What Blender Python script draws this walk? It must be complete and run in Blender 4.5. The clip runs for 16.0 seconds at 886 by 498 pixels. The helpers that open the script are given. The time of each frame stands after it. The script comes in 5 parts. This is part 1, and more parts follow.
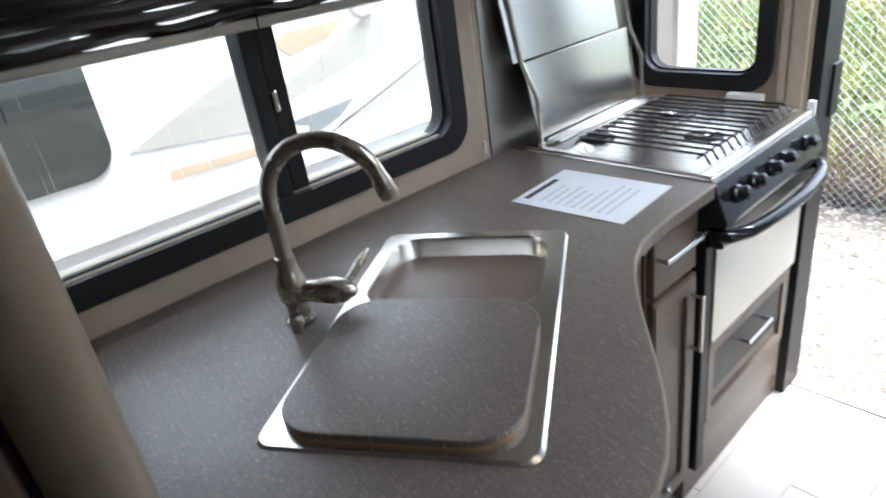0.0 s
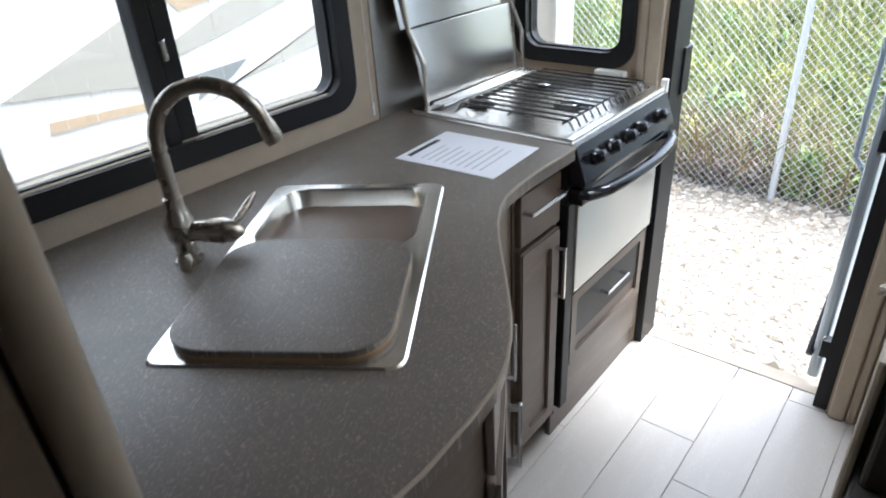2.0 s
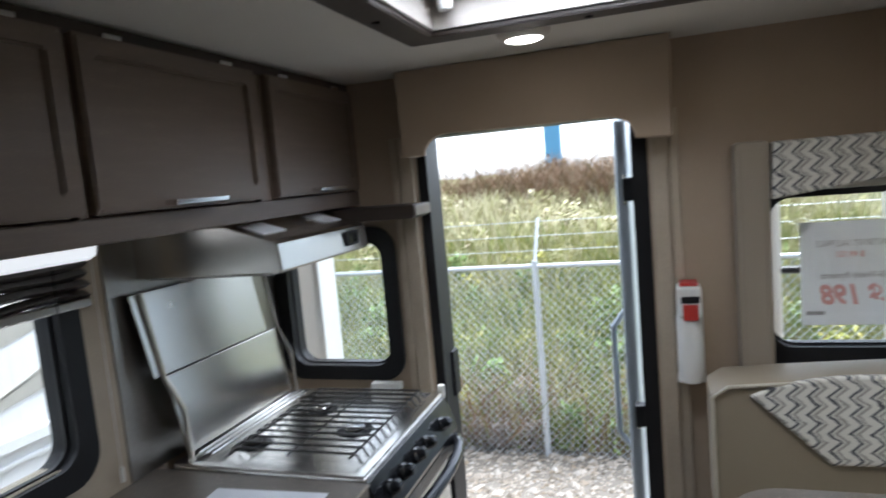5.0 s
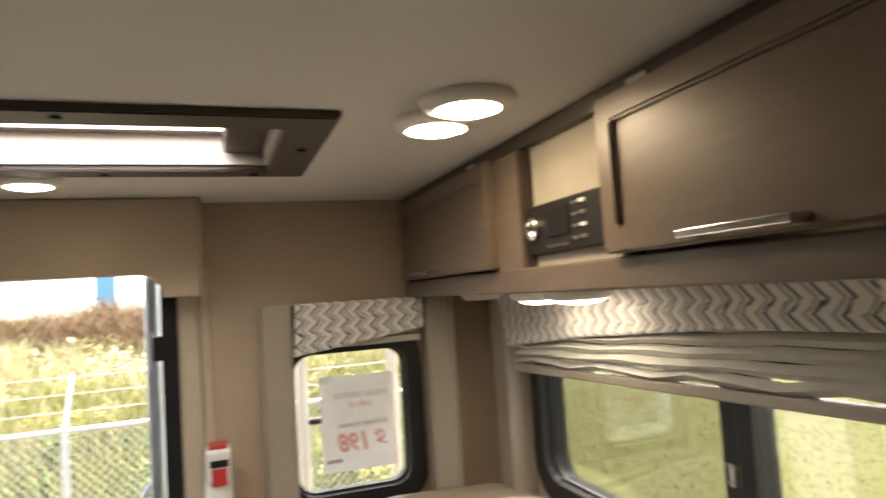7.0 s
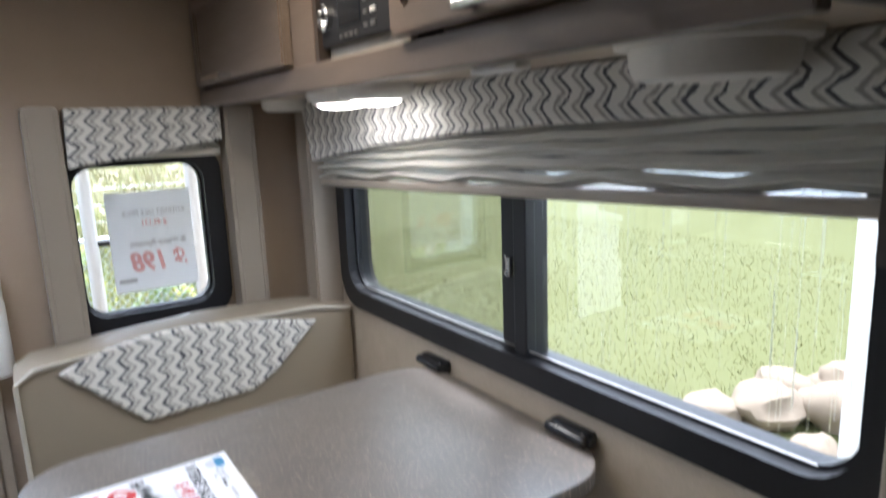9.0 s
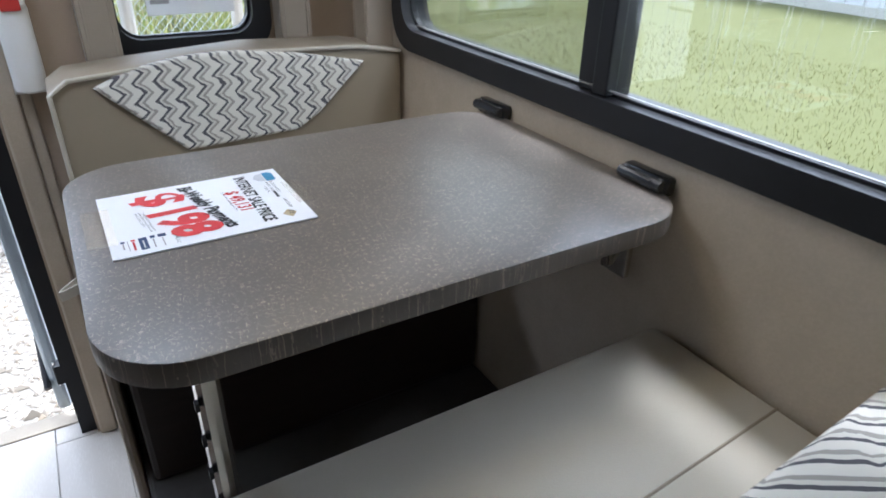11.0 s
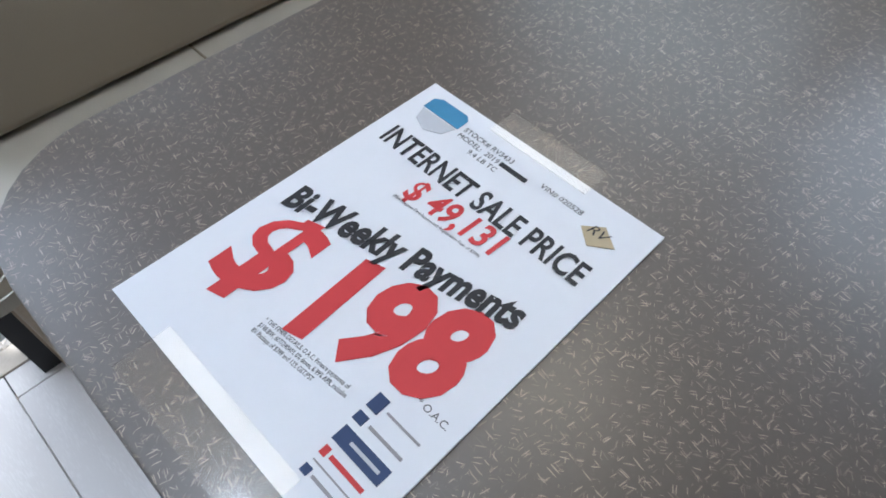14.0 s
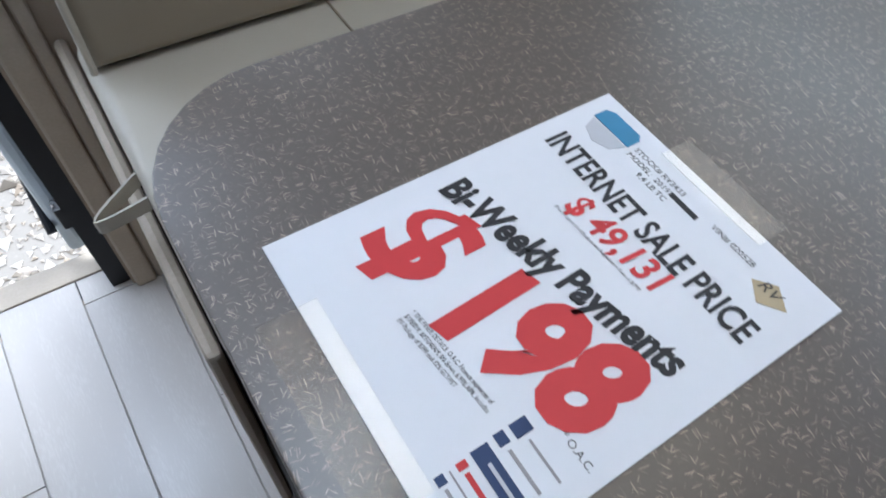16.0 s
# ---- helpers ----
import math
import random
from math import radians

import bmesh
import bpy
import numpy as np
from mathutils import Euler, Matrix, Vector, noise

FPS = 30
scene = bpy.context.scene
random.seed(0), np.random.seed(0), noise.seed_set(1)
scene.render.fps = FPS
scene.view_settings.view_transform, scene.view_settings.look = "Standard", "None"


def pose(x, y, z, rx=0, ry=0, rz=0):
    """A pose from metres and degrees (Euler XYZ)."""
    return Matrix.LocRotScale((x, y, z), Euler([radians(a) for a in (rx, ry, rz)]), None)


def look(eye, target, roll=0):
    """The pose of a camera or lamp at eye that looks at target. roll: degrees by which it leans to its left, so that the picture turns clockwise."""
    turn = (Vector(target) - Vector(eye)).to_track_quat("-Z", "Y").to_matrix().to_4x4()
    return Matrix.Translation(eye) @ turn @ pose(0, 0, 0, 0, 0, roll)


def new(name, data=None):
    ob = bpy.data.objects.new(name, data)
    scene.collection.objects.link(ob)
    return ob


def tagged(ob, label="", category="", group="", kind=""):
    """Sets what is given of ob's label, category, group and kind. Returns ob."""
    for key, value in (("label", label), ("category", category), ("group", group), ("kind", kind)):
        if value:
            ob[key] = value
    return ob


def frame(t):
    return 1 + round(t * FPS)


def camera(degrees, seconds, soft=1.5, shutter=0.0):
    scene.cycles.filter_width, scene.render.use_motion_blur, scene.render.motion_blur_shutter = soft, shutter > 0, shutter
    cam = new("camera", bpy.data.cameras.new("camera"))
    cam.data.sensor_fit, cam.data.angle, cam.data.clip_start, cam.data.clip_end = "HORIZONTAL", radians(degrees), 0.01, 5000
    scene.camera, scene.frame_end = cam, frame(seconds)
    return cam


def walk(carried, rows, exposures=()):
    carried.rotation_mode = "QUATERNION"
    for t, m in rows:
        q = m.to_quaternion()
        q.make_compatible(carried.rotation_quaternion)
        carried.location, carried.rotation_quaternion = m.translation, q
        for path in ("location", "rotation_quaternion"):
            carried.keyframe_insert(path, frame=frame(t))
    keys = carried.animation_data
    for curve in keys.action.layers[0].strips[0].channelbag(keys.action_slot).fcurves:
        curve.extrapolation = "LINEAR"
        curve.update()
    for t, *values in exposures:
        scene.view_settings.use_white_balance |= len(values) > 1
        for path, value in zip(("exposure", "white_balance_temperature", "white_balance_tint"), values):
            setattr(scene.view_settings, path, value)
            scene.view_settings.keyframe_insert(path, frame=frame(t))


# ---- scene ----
cam = camera(69.3, 16.0, soft=1.7, shutter=0.5)
PATH = [
    (0, (0.143, 0.006, 1.564), (-1.242, 1.155, 0.691), -8.6),
    (0.5, (0.206, -0.032, 1.556), (-1.067, 1.192, 0.617), -4.9),
    (1, (0.265, -0.077, 1.548), (-0.931, 1.23, 0.621), -4.3),
    (1.5, (0.265, -0.089, 1.544), (-0.923, 1.188, 0.565), -3.3),
    (2, (0.258, -0.058, 1.561), (-0.884, 1.268, 0.593), -3.6),
    (2.5, (0.236, -0.022, 1.594), (-0.885, 1.401, 0.747), -3.2),
    (3, (0.214, 0.006, 1.623), (-0.892, 1.515, 0.916), -3.5),
    (3.2, (0.199, 0.018, 1.635), (-0.882, 1.573, 0.995), -3.1),
    (5.3, (0.186, 0.053, 1.665), (-0.254, 1.997, 1.501), -5.4),
    (5.5, (0.188, 0.036, 1.662), (-0.092, 2.012, 1.535), -5.4),
    (6, (0.213, 0.04, 1.674), (0.315, 2.037, 1.665), -4.8),
    (6.5, (0.23, 0.035, 1.698), (0.539, 2.008, 1.802), -3.6),
    (7, (0.275, 0.046, 1.698), (0.947, 1.925, 1.825), -3.8),
    (7.5, (0.335, 0.055, 1.704), (1.251, 1.829, 1.813), -5.2),
    (8, (0.358, 0.06, 1.707), (1.384, 1.77, 1.854), -3.7),
    (8.5, (0.361, 0.061, 1.689), (1.423, 1.756, 1.659), -2.3),
    (9, (0.338, 0.036, 1.616), (1.435, 1.664, 1.232), -2.2),
    (9.5, (0.339, 0.021, 1.564), (1.394, 1.61, 0.96), 0.4),
    (10, (0.331, 0.02, 1.535), (1.293, 1.576, 0.727), 2.0),
    (10.2, (0.325, 0.023, 1.52), (1.267, 1.569, 0.67), 1.7),
    (12.3, (0.31, 0.535, 1.421), (1.25, 1.699, 0.095), -1.4),
    (12.5, (0.298, 0.612, 1.418), (1.228, 1.665, -0.005), -2.9),
    (13, (0.274, 0.739, 1.402), (1.224, 1.606, -0.129), 0.2),
    (13.5, (0.298, 0.801, 1.397), (1.207, 1.634, -0.177), 2.1),
    (14, (0.315, 0.833, 1.388), (1.166, 1.648, -0.228), 1.6),
    (14.5, (0.321, 0.856, 1.373), (1.175, 1.597, -0.277), 6.5),
    (15, (0.318, 0.856, 1.375), (1.202, 1.621, -0.248), 5.6),
    (15.5, (0.287, 0.875, 1.374), (1.061, 1.67, -0.289), 7.0),
    (16, (0.28, 0.892, 1.377), (0.995, 1.763, -0.275), 7.6),
]
walk(cam, [(t, look(e, g, r)) for t, e, g, r in PATH],
     exposures=[(0, 2.65, 5700, 10), (2.0, 2.5, 5700, 10), (3.2, 2.15, 5700, 10), (5.3, 1.7, 5700, 10), (6.0, 1.45, 5600, 10), (6.5, 2.05, 6400, 12), (7.0, 2.6, 7300, 14),
                (7.5, 2.85, 7400, 14), (8.0, 2.95, 6600, 12), (8.6, 2.75, 6200, 13), (9.0, 2.65, 5500, 13), (10.2, 2.4, 5300, 12), (12.3, 2.25, 5600, 10), (13.0, 2.1, 5500, 10), (16, 1.9, 5300, 10)])

# ---- world and sun: a bright overcast day ----
world = bpy.data.worlds.new("overcast_sky")
scene.world = world
world.use_nodes = True
wn, wl = world.node_tree.nodes, world.node_tree.links
sky = wn.new("ShaderNodeTexSky")
sky.sky_type, sky.sun_disc = 'NISHITA', False
sky.sun_elevation, sky.sun_rotation = radians(73), radians(40)
sky.dust_density, sky.air_density = 1.0, 1.0
hsv = wn.new("ShaderNodeHueSaturation")
hsv.inputs["Saturation"].default_value = 0.2
wl.new(sky.outputs[0], hsv.inputs["Color"])
bg = wn["Background"]
wl.new(hsv.outputs[0], bg.inputs["Color"])
bg.inputs["Strength"].default_value = 0.15
sun_data = bpy.data.lights.new("sun", 'SUN')
sun_data.energy, sun_data.angle, sun_data.color = 2.2, radians(22), (1.0, 0.96, 0.9)
sun = new("sun", sun_data)
sun.matrix_world = look((1.7, 2.0, 8.5), (0, 0, 0))


def sky_fill_lamp(name, at, way, length, width, watts):
    """An added area lamp standing in for sky light through an opening."""
    d = bpy.data.lights.new(name, 'AREA')
    d.shape, d.size, d.size_y, d.energy, d.color = 'RECTANGLE', length, width, watts, (0.94, 0.97, 1.0)
    ob = new(name, d)
    ob.matrix_world = Matrix.Translation(at) @ Vector(way).to_track_quat('-Z', 'Y').to_matrix().to_4x4()
    return ob


# added fill, set at the head of each opening, above the line of sight
sky_fill_lamp("dinette_window_light", (1.225, 0.98, 1.60), (-0.80, 0, -0.60), 1.25, 0.16, 1.1)
sky_fill_lamp("kitchen_window_light", (-1.16, 0.58, 1.58), (0.80, 0, -0.60), 0.95, 0.16, 0.4)
sky_fill_lamp("door_light", (-0.16, 2.17, 1.98), (0, -0.55, -0.84), 0.56, 0.24, 3.0)

# ---- plan, metres ----
LEFT, RIGHT, REAR, FRONT = -1.04, 1.107, 1.911, -1.6
REAR_OUT, CEIL, COUNTER, TABLE, GROUND = 2.03, 1.98, 1.004, 1.071, -1.03


# ---- materials ----
def material(name, color, rough=0.6, metal=0.0, second=None, scale=8.0, stretch=(1, 1, 1), amount=0.5, grain=120.0, bump=0.08, rough_var=0.1, spec=0.5):
    m = bpy.data.materials.new(name)
    m.use_nodes = True
    n, l = m.node_tree.nodes, m.node_tree.links
    b = n["Principled BSDF"]
    b.inputs["Metallic"].default_value = metal
    b.inputs["Specular IOR Level"].default_value = spec
    tc = n.new("ShaderNodeTexCoord")
    mp = n.new("ShaderNodeMapping")
    mp.inputs["Scale"].default_value = stretch
    l.new(tc.outputs["Object"], mp.inputs["Vector"])
    big = n.new("ShaderNodeTexNoise")
    big.inputs["Scale"].default_value, big.inputs["Detail"].default_value = scale, 5
    fine = n.new("ShaderNodeTexNoise")
    fine.inputs["Scale"].default_value, fine.inputs["Detail"].default_value = grain, 3
    for t in (big, fine):
        l.new(mp.outputs[0], t.inputs["Vector"])
    mix = n.new("ShaderNodeMix")
    mix.data_type = 'RGBA'
    s = second or tuple(c * 0.8 for c in color)
    mix.inputs["A"].default_value, mix.inputs["B"].default_value = (*color, 1), (*s, 1)
    mul = n.new("ShaderNodeMath")
    mul.operation = 'MULTIPLY_ADD'
    mul.inputs[1].default_value, mul.inputs[2].default_value = amount, 0.25 - amount * 0.25
    add = n.new("ShaderNodeMath")
    add.operation = 'ADD'
    l.new(big.outputs[0], add.inputs[0])
    l.new(fine.outputs[0], add.inputs[1])
    l.new(add.outputs[0], mul.inputs[0])
    l.new(mul.outputs[0], mix.inputs["Factor"])
    l.new(mix.outputs["Result"], b.inputs["Base Color"])
    rr = n.new("ShaderNodeMath")
    rr.operation = 'MULTIPLY_ADD'
    rr.inputs[1].default_value, rr.inputs[2].default_value = rough_var, rough - rough_var * 0.5
    l.new(big.outputs[0], rr.inputs[0])
    l.new(rr.outputs[0], b.inputs["Roughness"])
    if bump:
        bp = n.new("ShaderNodeBump")
        bp.inputs["Strength"].default_value, bp.inputs["Distance"].default_value = bump, 0.002
        l.new(fine.outputs[0], bp.inputs["Height"])
        l.new(bp.outputs[0], b.inputs["Normal"])
    return m


def fleck_material(name, base, second, fleck, rough):
    """Solid-surface laminate with short pale fibres lying in all directions."""
    m = material(name, base, rough, 0, second, scale=14, grain=300, bump=0.03, amount=0.8, spec=0.9)
    n, l = m.node_tree.nodes, m.node_tree.links
    b = n["Principled BSDF"]
    src = b.inputs["Base Color"].links[0].from_socket
    tc = n.new("ShaderNodeTexCoord")
    for k, (ang, size) in enumerate(((10, 1.0), (55, 1.15), (100, 0.9), (150, 1.3))):
        mp = n.new("ShaderNodeMapping")
        turned = n.new("ShaderNodeMapping")
        turned.inputs["Rotation"].default_value = (0, 0, radians(ang))
        l.new(turned.outputs[0], mp.inputs["Vector"])
        mp.inputs["Location"].default_value = (k * 3.1, k * 1.7, 0)
        mp.inputs["Scale"].default_value = (105 * size, 980 * size, 1)
        warp = n.new("ShaderNodeTexNoise")
        warp.inputs["Scale"].default_value = 60
        l.new(tc.outputs["Object"], warp.inputs["Vector"])
        va = n.new("ShaderNodeVectorMath")
        va.operation = 'MULTIPLY_ADD'
        va.inputs[1].default_value = (0.004, 0.004, 0)
        l.new(warp.outputs["Color"], va.inputs[0])
        l.new(tc.outputs["Object"], va.inputs[2])
        l.new(va.outputs[0], turned.inputs["Vector"])
        v = n.new("ShaderNodeTexVoronoi")
        v.voronoi_dimensions = '2D'
        v.inputs["Scale"].default_value = 1.0
        l.new(mp.outputs[0], v.inputs["Vector"])
        sep = n.new("ShaderNodeSeparateColor")
        l.new(v.outputs["Color"], sep.inputs[0])
        lim = n.new("ShaderNodeMapRange")
        lim.inputs["From Min"].default_value, lim.inputs["From Max"].default_value = 0.76, 1.0
        lim.inputs["To Min"].default_value, lim.inputs["To Max"].default_value = 0.0, 0.34
        l.new(sep.outputs[0], lim.inputs["Value"])
        lt = n.new("ShaderNodeMath")
        lt.operation = 'LESS_THAN'
        l.new(v.outputs["Distance"], lt.inputs[0])
        l.new(lim.outputs[0], lt.inputs[1])
        sc = n.new("ShaderNodeMath")
        sc.operation = 'MULTIPLY'
        l.new(lt.outputs[0], sc.inputs[0])
        l.new(sep.outputs[1], sc.inputs[1])
        mx = n.new("ShaderNodeMix")
        mx.data_type = 'RGBA'
        mx.inputs["B"].default_value = (*fleck, 1)
        l.new(sc.outputs[0], mx.inputs["Factor"])
        l.new(src, mx.inputs["A"])
        src = mx.outputs["Result"]
    l.new(src, b.inputs["Base Color"])
    return m


def chevron_material(name):
    """Woven fabric with uneven zigzag bands in cream, grey and charcoal."""
    m = material(name, (0.7, 0.68, 0.62), 0.9, grain=900, bump=0.25)
    n, l = m.node_tree.nodes, m.node_tree.links
    b = n["Principled BSDF"]
    tc = n.new("ShaderNodeTexCoord")
    wob = n.new("ShaderNodeTexNoise")
    wob.inputs["Scale"].default_value = 45
    l.new(tc.outputs["Object"], wob.inputs["Vector"])
    sep = n.new("ShaderNodeSeparateXYZ")
    l.new(tc.outputs["Object"], sep.inputs[0])

    def mth(op, a, c, d=0.0):
        x = n.new("ShaderNodeMath")
        x.operation = op
        for i, s in enumerate((a, c, d)):
            if isinstance(s, (int, float)):
                x.inputs[i].default_value = s
            else:
                l.new(s, x.inputs[i])
        return x.outputs[0]
    along = mth('ADD', sep.outputs[0], sep.outputs[1])
    u = mth('ADD', sep.outputs[2], 0.0)
    u = mth('MULTIPLY_ADD', wob.outputs[0], 0.010, u)
    zig = mth('PINGPONG', u, 0.021)
    v = mth('MULTIPLY_ADD', zig, 1.1, along)
    v = mth('MULTIPLY_ADD', wob.outputs[0], 0.016, v)
    band = mth('FRACT', mth('MULTIPLY', v, 24.0), 0.0)
    ramp = n.new("ShaderNodeValToRGB")
    ramp.color_ramp.interpolation = 'CONSTANT'
    e = ramp.color_ramp.elements
    e[0].position, e[0].color = 0.0, (0.72, 0.70, 0.64, 1)
    e[1].position, e[1].color = 0.28, (0.10, 0.10, 0.11, 1)
    for p, c in ((0.46, (0.66, 0.64, 0.58, 1)), (0.64, (0.36, 0.34, 0.31, 1)), (0.82, (0.72, 0.70, 0.64, 1))):
        k = e.new(p)
        k.color = c
    l.new(band, ramp.inputs[0])
    l.new(ramp.outputs[0], b.inputs["Base Color"])
    return m


def emitter(name, color, strength):
    m = bpy.data.materials.new(name)
    m.use_nodes = True
    b = m.node_tree.nodes["Principled BSDF"]
    b.inputs["Base Color"].default_value = (*color, 1)
    b.inputs["Emission Color"].default_value = (*color, 1)
    b.inputs["Emission Strength"].default_value = strength
    b.inputs["Roughness"].default_value = 0.3
    return m


def glass_material(name, tint=(0.96, 0.98, 0.97), rough=0.0):
    m = bpy.data.materials.new(name)
    m.use_nodes = True
    b = m.node_tree.nodes["Principled BSDF"]
    b.inputs["Base Color"].default_value = (*tint, 1)
    b.inputs["Transmission Weight"].default_value = 1.0
    b.inputs["Roughness"].default_value = rough
    b.inputs["IOR"].default_value = 1.45
    return m


WALLPAPER = material("tan_vinyl_wall", (0.45, 0.355, 0.26), 0.62, second=(0.36, 0.28, 0.20), scale=9, grain=260, bump=0.12)
CREAM = material("pale_vinyl_wall", (0.56, 0.48, 0.37), 0.6, second=(0.44, 0.37, 0.28), scale=18, grain=200, bump=0.12, amount=0.8)
CEILING = material("ceiling_vinyl", (0.66, 0.63, 0.57), 0.75, second=(0.60, 0.57, 0.51), scale=4, grain=220, bump=0.12)
WOOD = material("grey_brown_wood", (0.235, 0.180, 0.138), 0.40, second=(0.150, 0.113, 0.086), scale=7, stretch=(1, 1, 9), grain=90, bump=0.08, amount=1.0)
WOOD_H = material("grey_brown_wood_lengthwise", (0.225, 0.175, 0.138), 0.40, second=(0.130, 0.100, 0.08), scale=7, stretch=(9, 1.2, 14), grain=90, bump=0.08, amount=1.0)
DARKWOOD = material("dark_stained_wood", (0.075, 0.055, 0.042), 0.45, second=(0.045, 0.033, 0.026), scale=7, stretch=(1, 1, 9), grain=90, amount=1.0)
COUNTERTOP = fleck_material("speckled_laminate", (0.150, 0.128, 0.108), (0.118, 0.099, 0.083), (0.46, 0.38, 0.29), 0.42)
STEEL = material("brushed_steel", (0.82, 0.79, 0.74), 0.25, 1.0, (0.74, 0.72, 0.68), scale=6, grain=400, bump=0.0, rough_var=0.12)
STEEL_SIDE = material("dull_steel_sheet", (0.5, 0.48, 0.45), 0.36, 1.0, (0.36, 0.34, 0.31), scale=3, grain=90, bump=0.02)
NICKEL = material("brushed_nickel", (0.60, 0.55, 0.49), 0.27, 1.0, (0.44, 0.41, 0.36), scale=20, grain=200, bump=0.02)
CHROME = material("bright_metal", (0.75, 0.75, 0.75), 0.16, 1.0, (0.68, 0.68, 0.68), bump=0.0)
BLACK = material("black_painted_aluminium", (0.011, 0.011, 0.012), 0.42, second=(0.016, 0.016, 0.018), bump=0.05, spec=0.3)
BLACK_GLOSS = material("glossy_black_enamel", (0.012, 0.013, 0.016), 0.14, second=(0.018, 0.019, 0.022), bump=0.0)
IRON = material("dark_wire_grate", (0.06, 0.055, 0.05), 0.4, 0.6, bump=0.1)
WHITE = material("white_plastic", (0.78, 0.77, 0.74), 0.4, second=(0.72, 0.71, 0.68), bump=0.03)
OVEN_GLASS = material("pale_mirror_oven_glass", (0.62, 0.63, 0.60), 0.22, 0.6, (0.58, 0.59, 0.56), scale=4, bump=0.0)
PAPER = material("white_paper", (0.80, 0.81, 0.85), 0.6, second=(0.76, 0.77, 0.81), scale=5, bump=0.02)
INK_RED = material("red_ink", (0.62, 0.045, 0.05), 0.6, second=(0.55, 0.04, 0.045), bump=0.0)
INK_BLACK = material("black_ink", (0.03, 0.03, 0.035), 0.6, bump=0.0)
INK_PALE = material("faint_ink", (0.62, 0.63, 0.68), 0.6, bump=0.0)
INK_BLUE = material("blue_ink", (0.07, 0.28, 0.50), 0.6, bump=0.0)
INK_NAVY = material("navy_ink", (0.03, 0.06, 0.16), 0.6, bump=0.0)
INK_GOLD = material("tan_ink", (0.55, 0.45, 0.28), 0.6, bump=0.0)
INK_BACK = material("red_ink_through_paper", (0.72, 0.35, 0.34), 0.6, bump=0.0)
INK_BACK_DARK = material("dark_ink_through_paper", (0.36, 0.34, 0.36), 0.6, bump=0.0)
TAPE = glass_material("clear_tape", (0.97, 0.96, 0.93), 0.12)
GLASS = glass_material("window_glass", (0.93, 0.95, 0.93))
SCREEN = glass_material("insect_screen_mesh", (0.55, 0.56, 0.52), 0.02)
VINYL = material("taupe_leatherette", (0.30, 0.25, 0.18), 0.45, second=(0.26, 0.215, 0.155), scale=6, grain=400, bump=0.15)
VINYL_PALE = material("pale_leatherette", (0.50, 0.46, 0.38), 0.45, second=(0.46, 0.42, 0.34), scale=6, grain=400, bump=0.15)
PADDED = material("pewter_leatherette_trim", (0.34, 0.29, 0.23), 0.38, second=(0.30, 0.255, 0.20), scale=6, grain=400, bump=0.1)
CHEVRON = chevron_material("zigzag_fabric")
FABRIC_GREY = material("grey_woven_liner", (0.40, 0.37, 0.32), 0.85, second=(0.30, 0.275, 0.235), scale=30, grain=500, bump=0.3, amount=0.9)
BLIND = material("cream_pleated_blind", (0.62, 0.60, 0.53), 0.7, second=(0.54, 0.52, 0.46), scale=5, stretch=(1, 1, 40), grain=60)
BLIND_DARK = material("grey_blind_stack", (0.16, 0.15, 0.14), 0.35, 0.4, second=(0.10, 0.095, 0.09), scale=5, stretch=(1, 1, 40), grain=60)
PLANK = material("pale_grey_vinyl_plank", (0.70, 0.67, 0.62), 0.30, second=(0.52, 0.48, 0.43), scale=5, stretch=(5, 0.8, 1), grain=60, amount=1.0)
GROUT = material("plank_joint", (0.56, 0.53, 0.48), 0.7)
CARPET = material("dark_carpet", (0.075, 0.068, 0.06), 0.95, second=(0.05, 0.045, 0.04), scale=60, grain=500, bump=0.8)
ALU = material("pale_blue_aluminium", (0.55, 0.62, 0.68), 0.4, 0.5, bump=0.02)
LAMP_ON = emitter("lit_lamp_lens", (1.0, 0.82, 0.56), 10.0)
LAMP_SOFT = emitter("lit_lamp_lens_soft", (1.0, 0.90, 0.76), 3.0)
LAMP_RIM = material("translucent_lamp_rim", (0.80, 0.76, 0.68), 0.35, bump=0.0)
FROST = emitter("glowing_frosted_dome", (0.95, 0.98, 1.0), 3.4)
RED_PLASTIC = material("red_plastic", (0.55, 0.05, 0.04), 0.4, bump=0.0)
TRAILER_WHITE = material("white_gelcoat", (0.80, 0.82, 0.84), 0.3, second=(0.74, 0.76, 0.78), scale=3, stretch=(1, 6, 0.4), grain=20, bump=0.0)
DECAL_GREY = material("grey_vinyl_decal", (0.40, 0.39, 0.35), 0.4, second=(0.46, 0.45, 0.41), scale=4, stretch=(1, 14, 0.5), bump=0.0)
DECAL_DARK = material("slate_vinyl_decal", (0.20, 0.22, 0.23), 0.4, second=(0.27, 0.29, 0.30), scale=4, stretch=(1, 14, 0.5), bump=0.0)
DECAL_TAN = material("tan_vinyl_decal", (0.46, 0.34, 0.22), 0.4, second=(0.54, 0.44, 0.33), scale=4, stretch=(1, 14, 0.5), bump=0.0)
DARK_GLASS = material("smoked_trailer_window", (0.03, 0.035, 0.035), 0.08, second=(0.06, 0.065, 0.06), scale=3, bump=0.0)
GALV = material("galvanised_steel", (0.55, 0.58, 0.60), 0.45, 0.4, second=(0.48, 0.51, 0.53), scale=30, bump=0.02)
GRAVEL_BED = material("gravel_ground", (0.36, 0.32, 0.27), 0.9, second=(0.20, 0.18, 0.15), scale=22, grain=70, bump=0.9, amount=1.2)
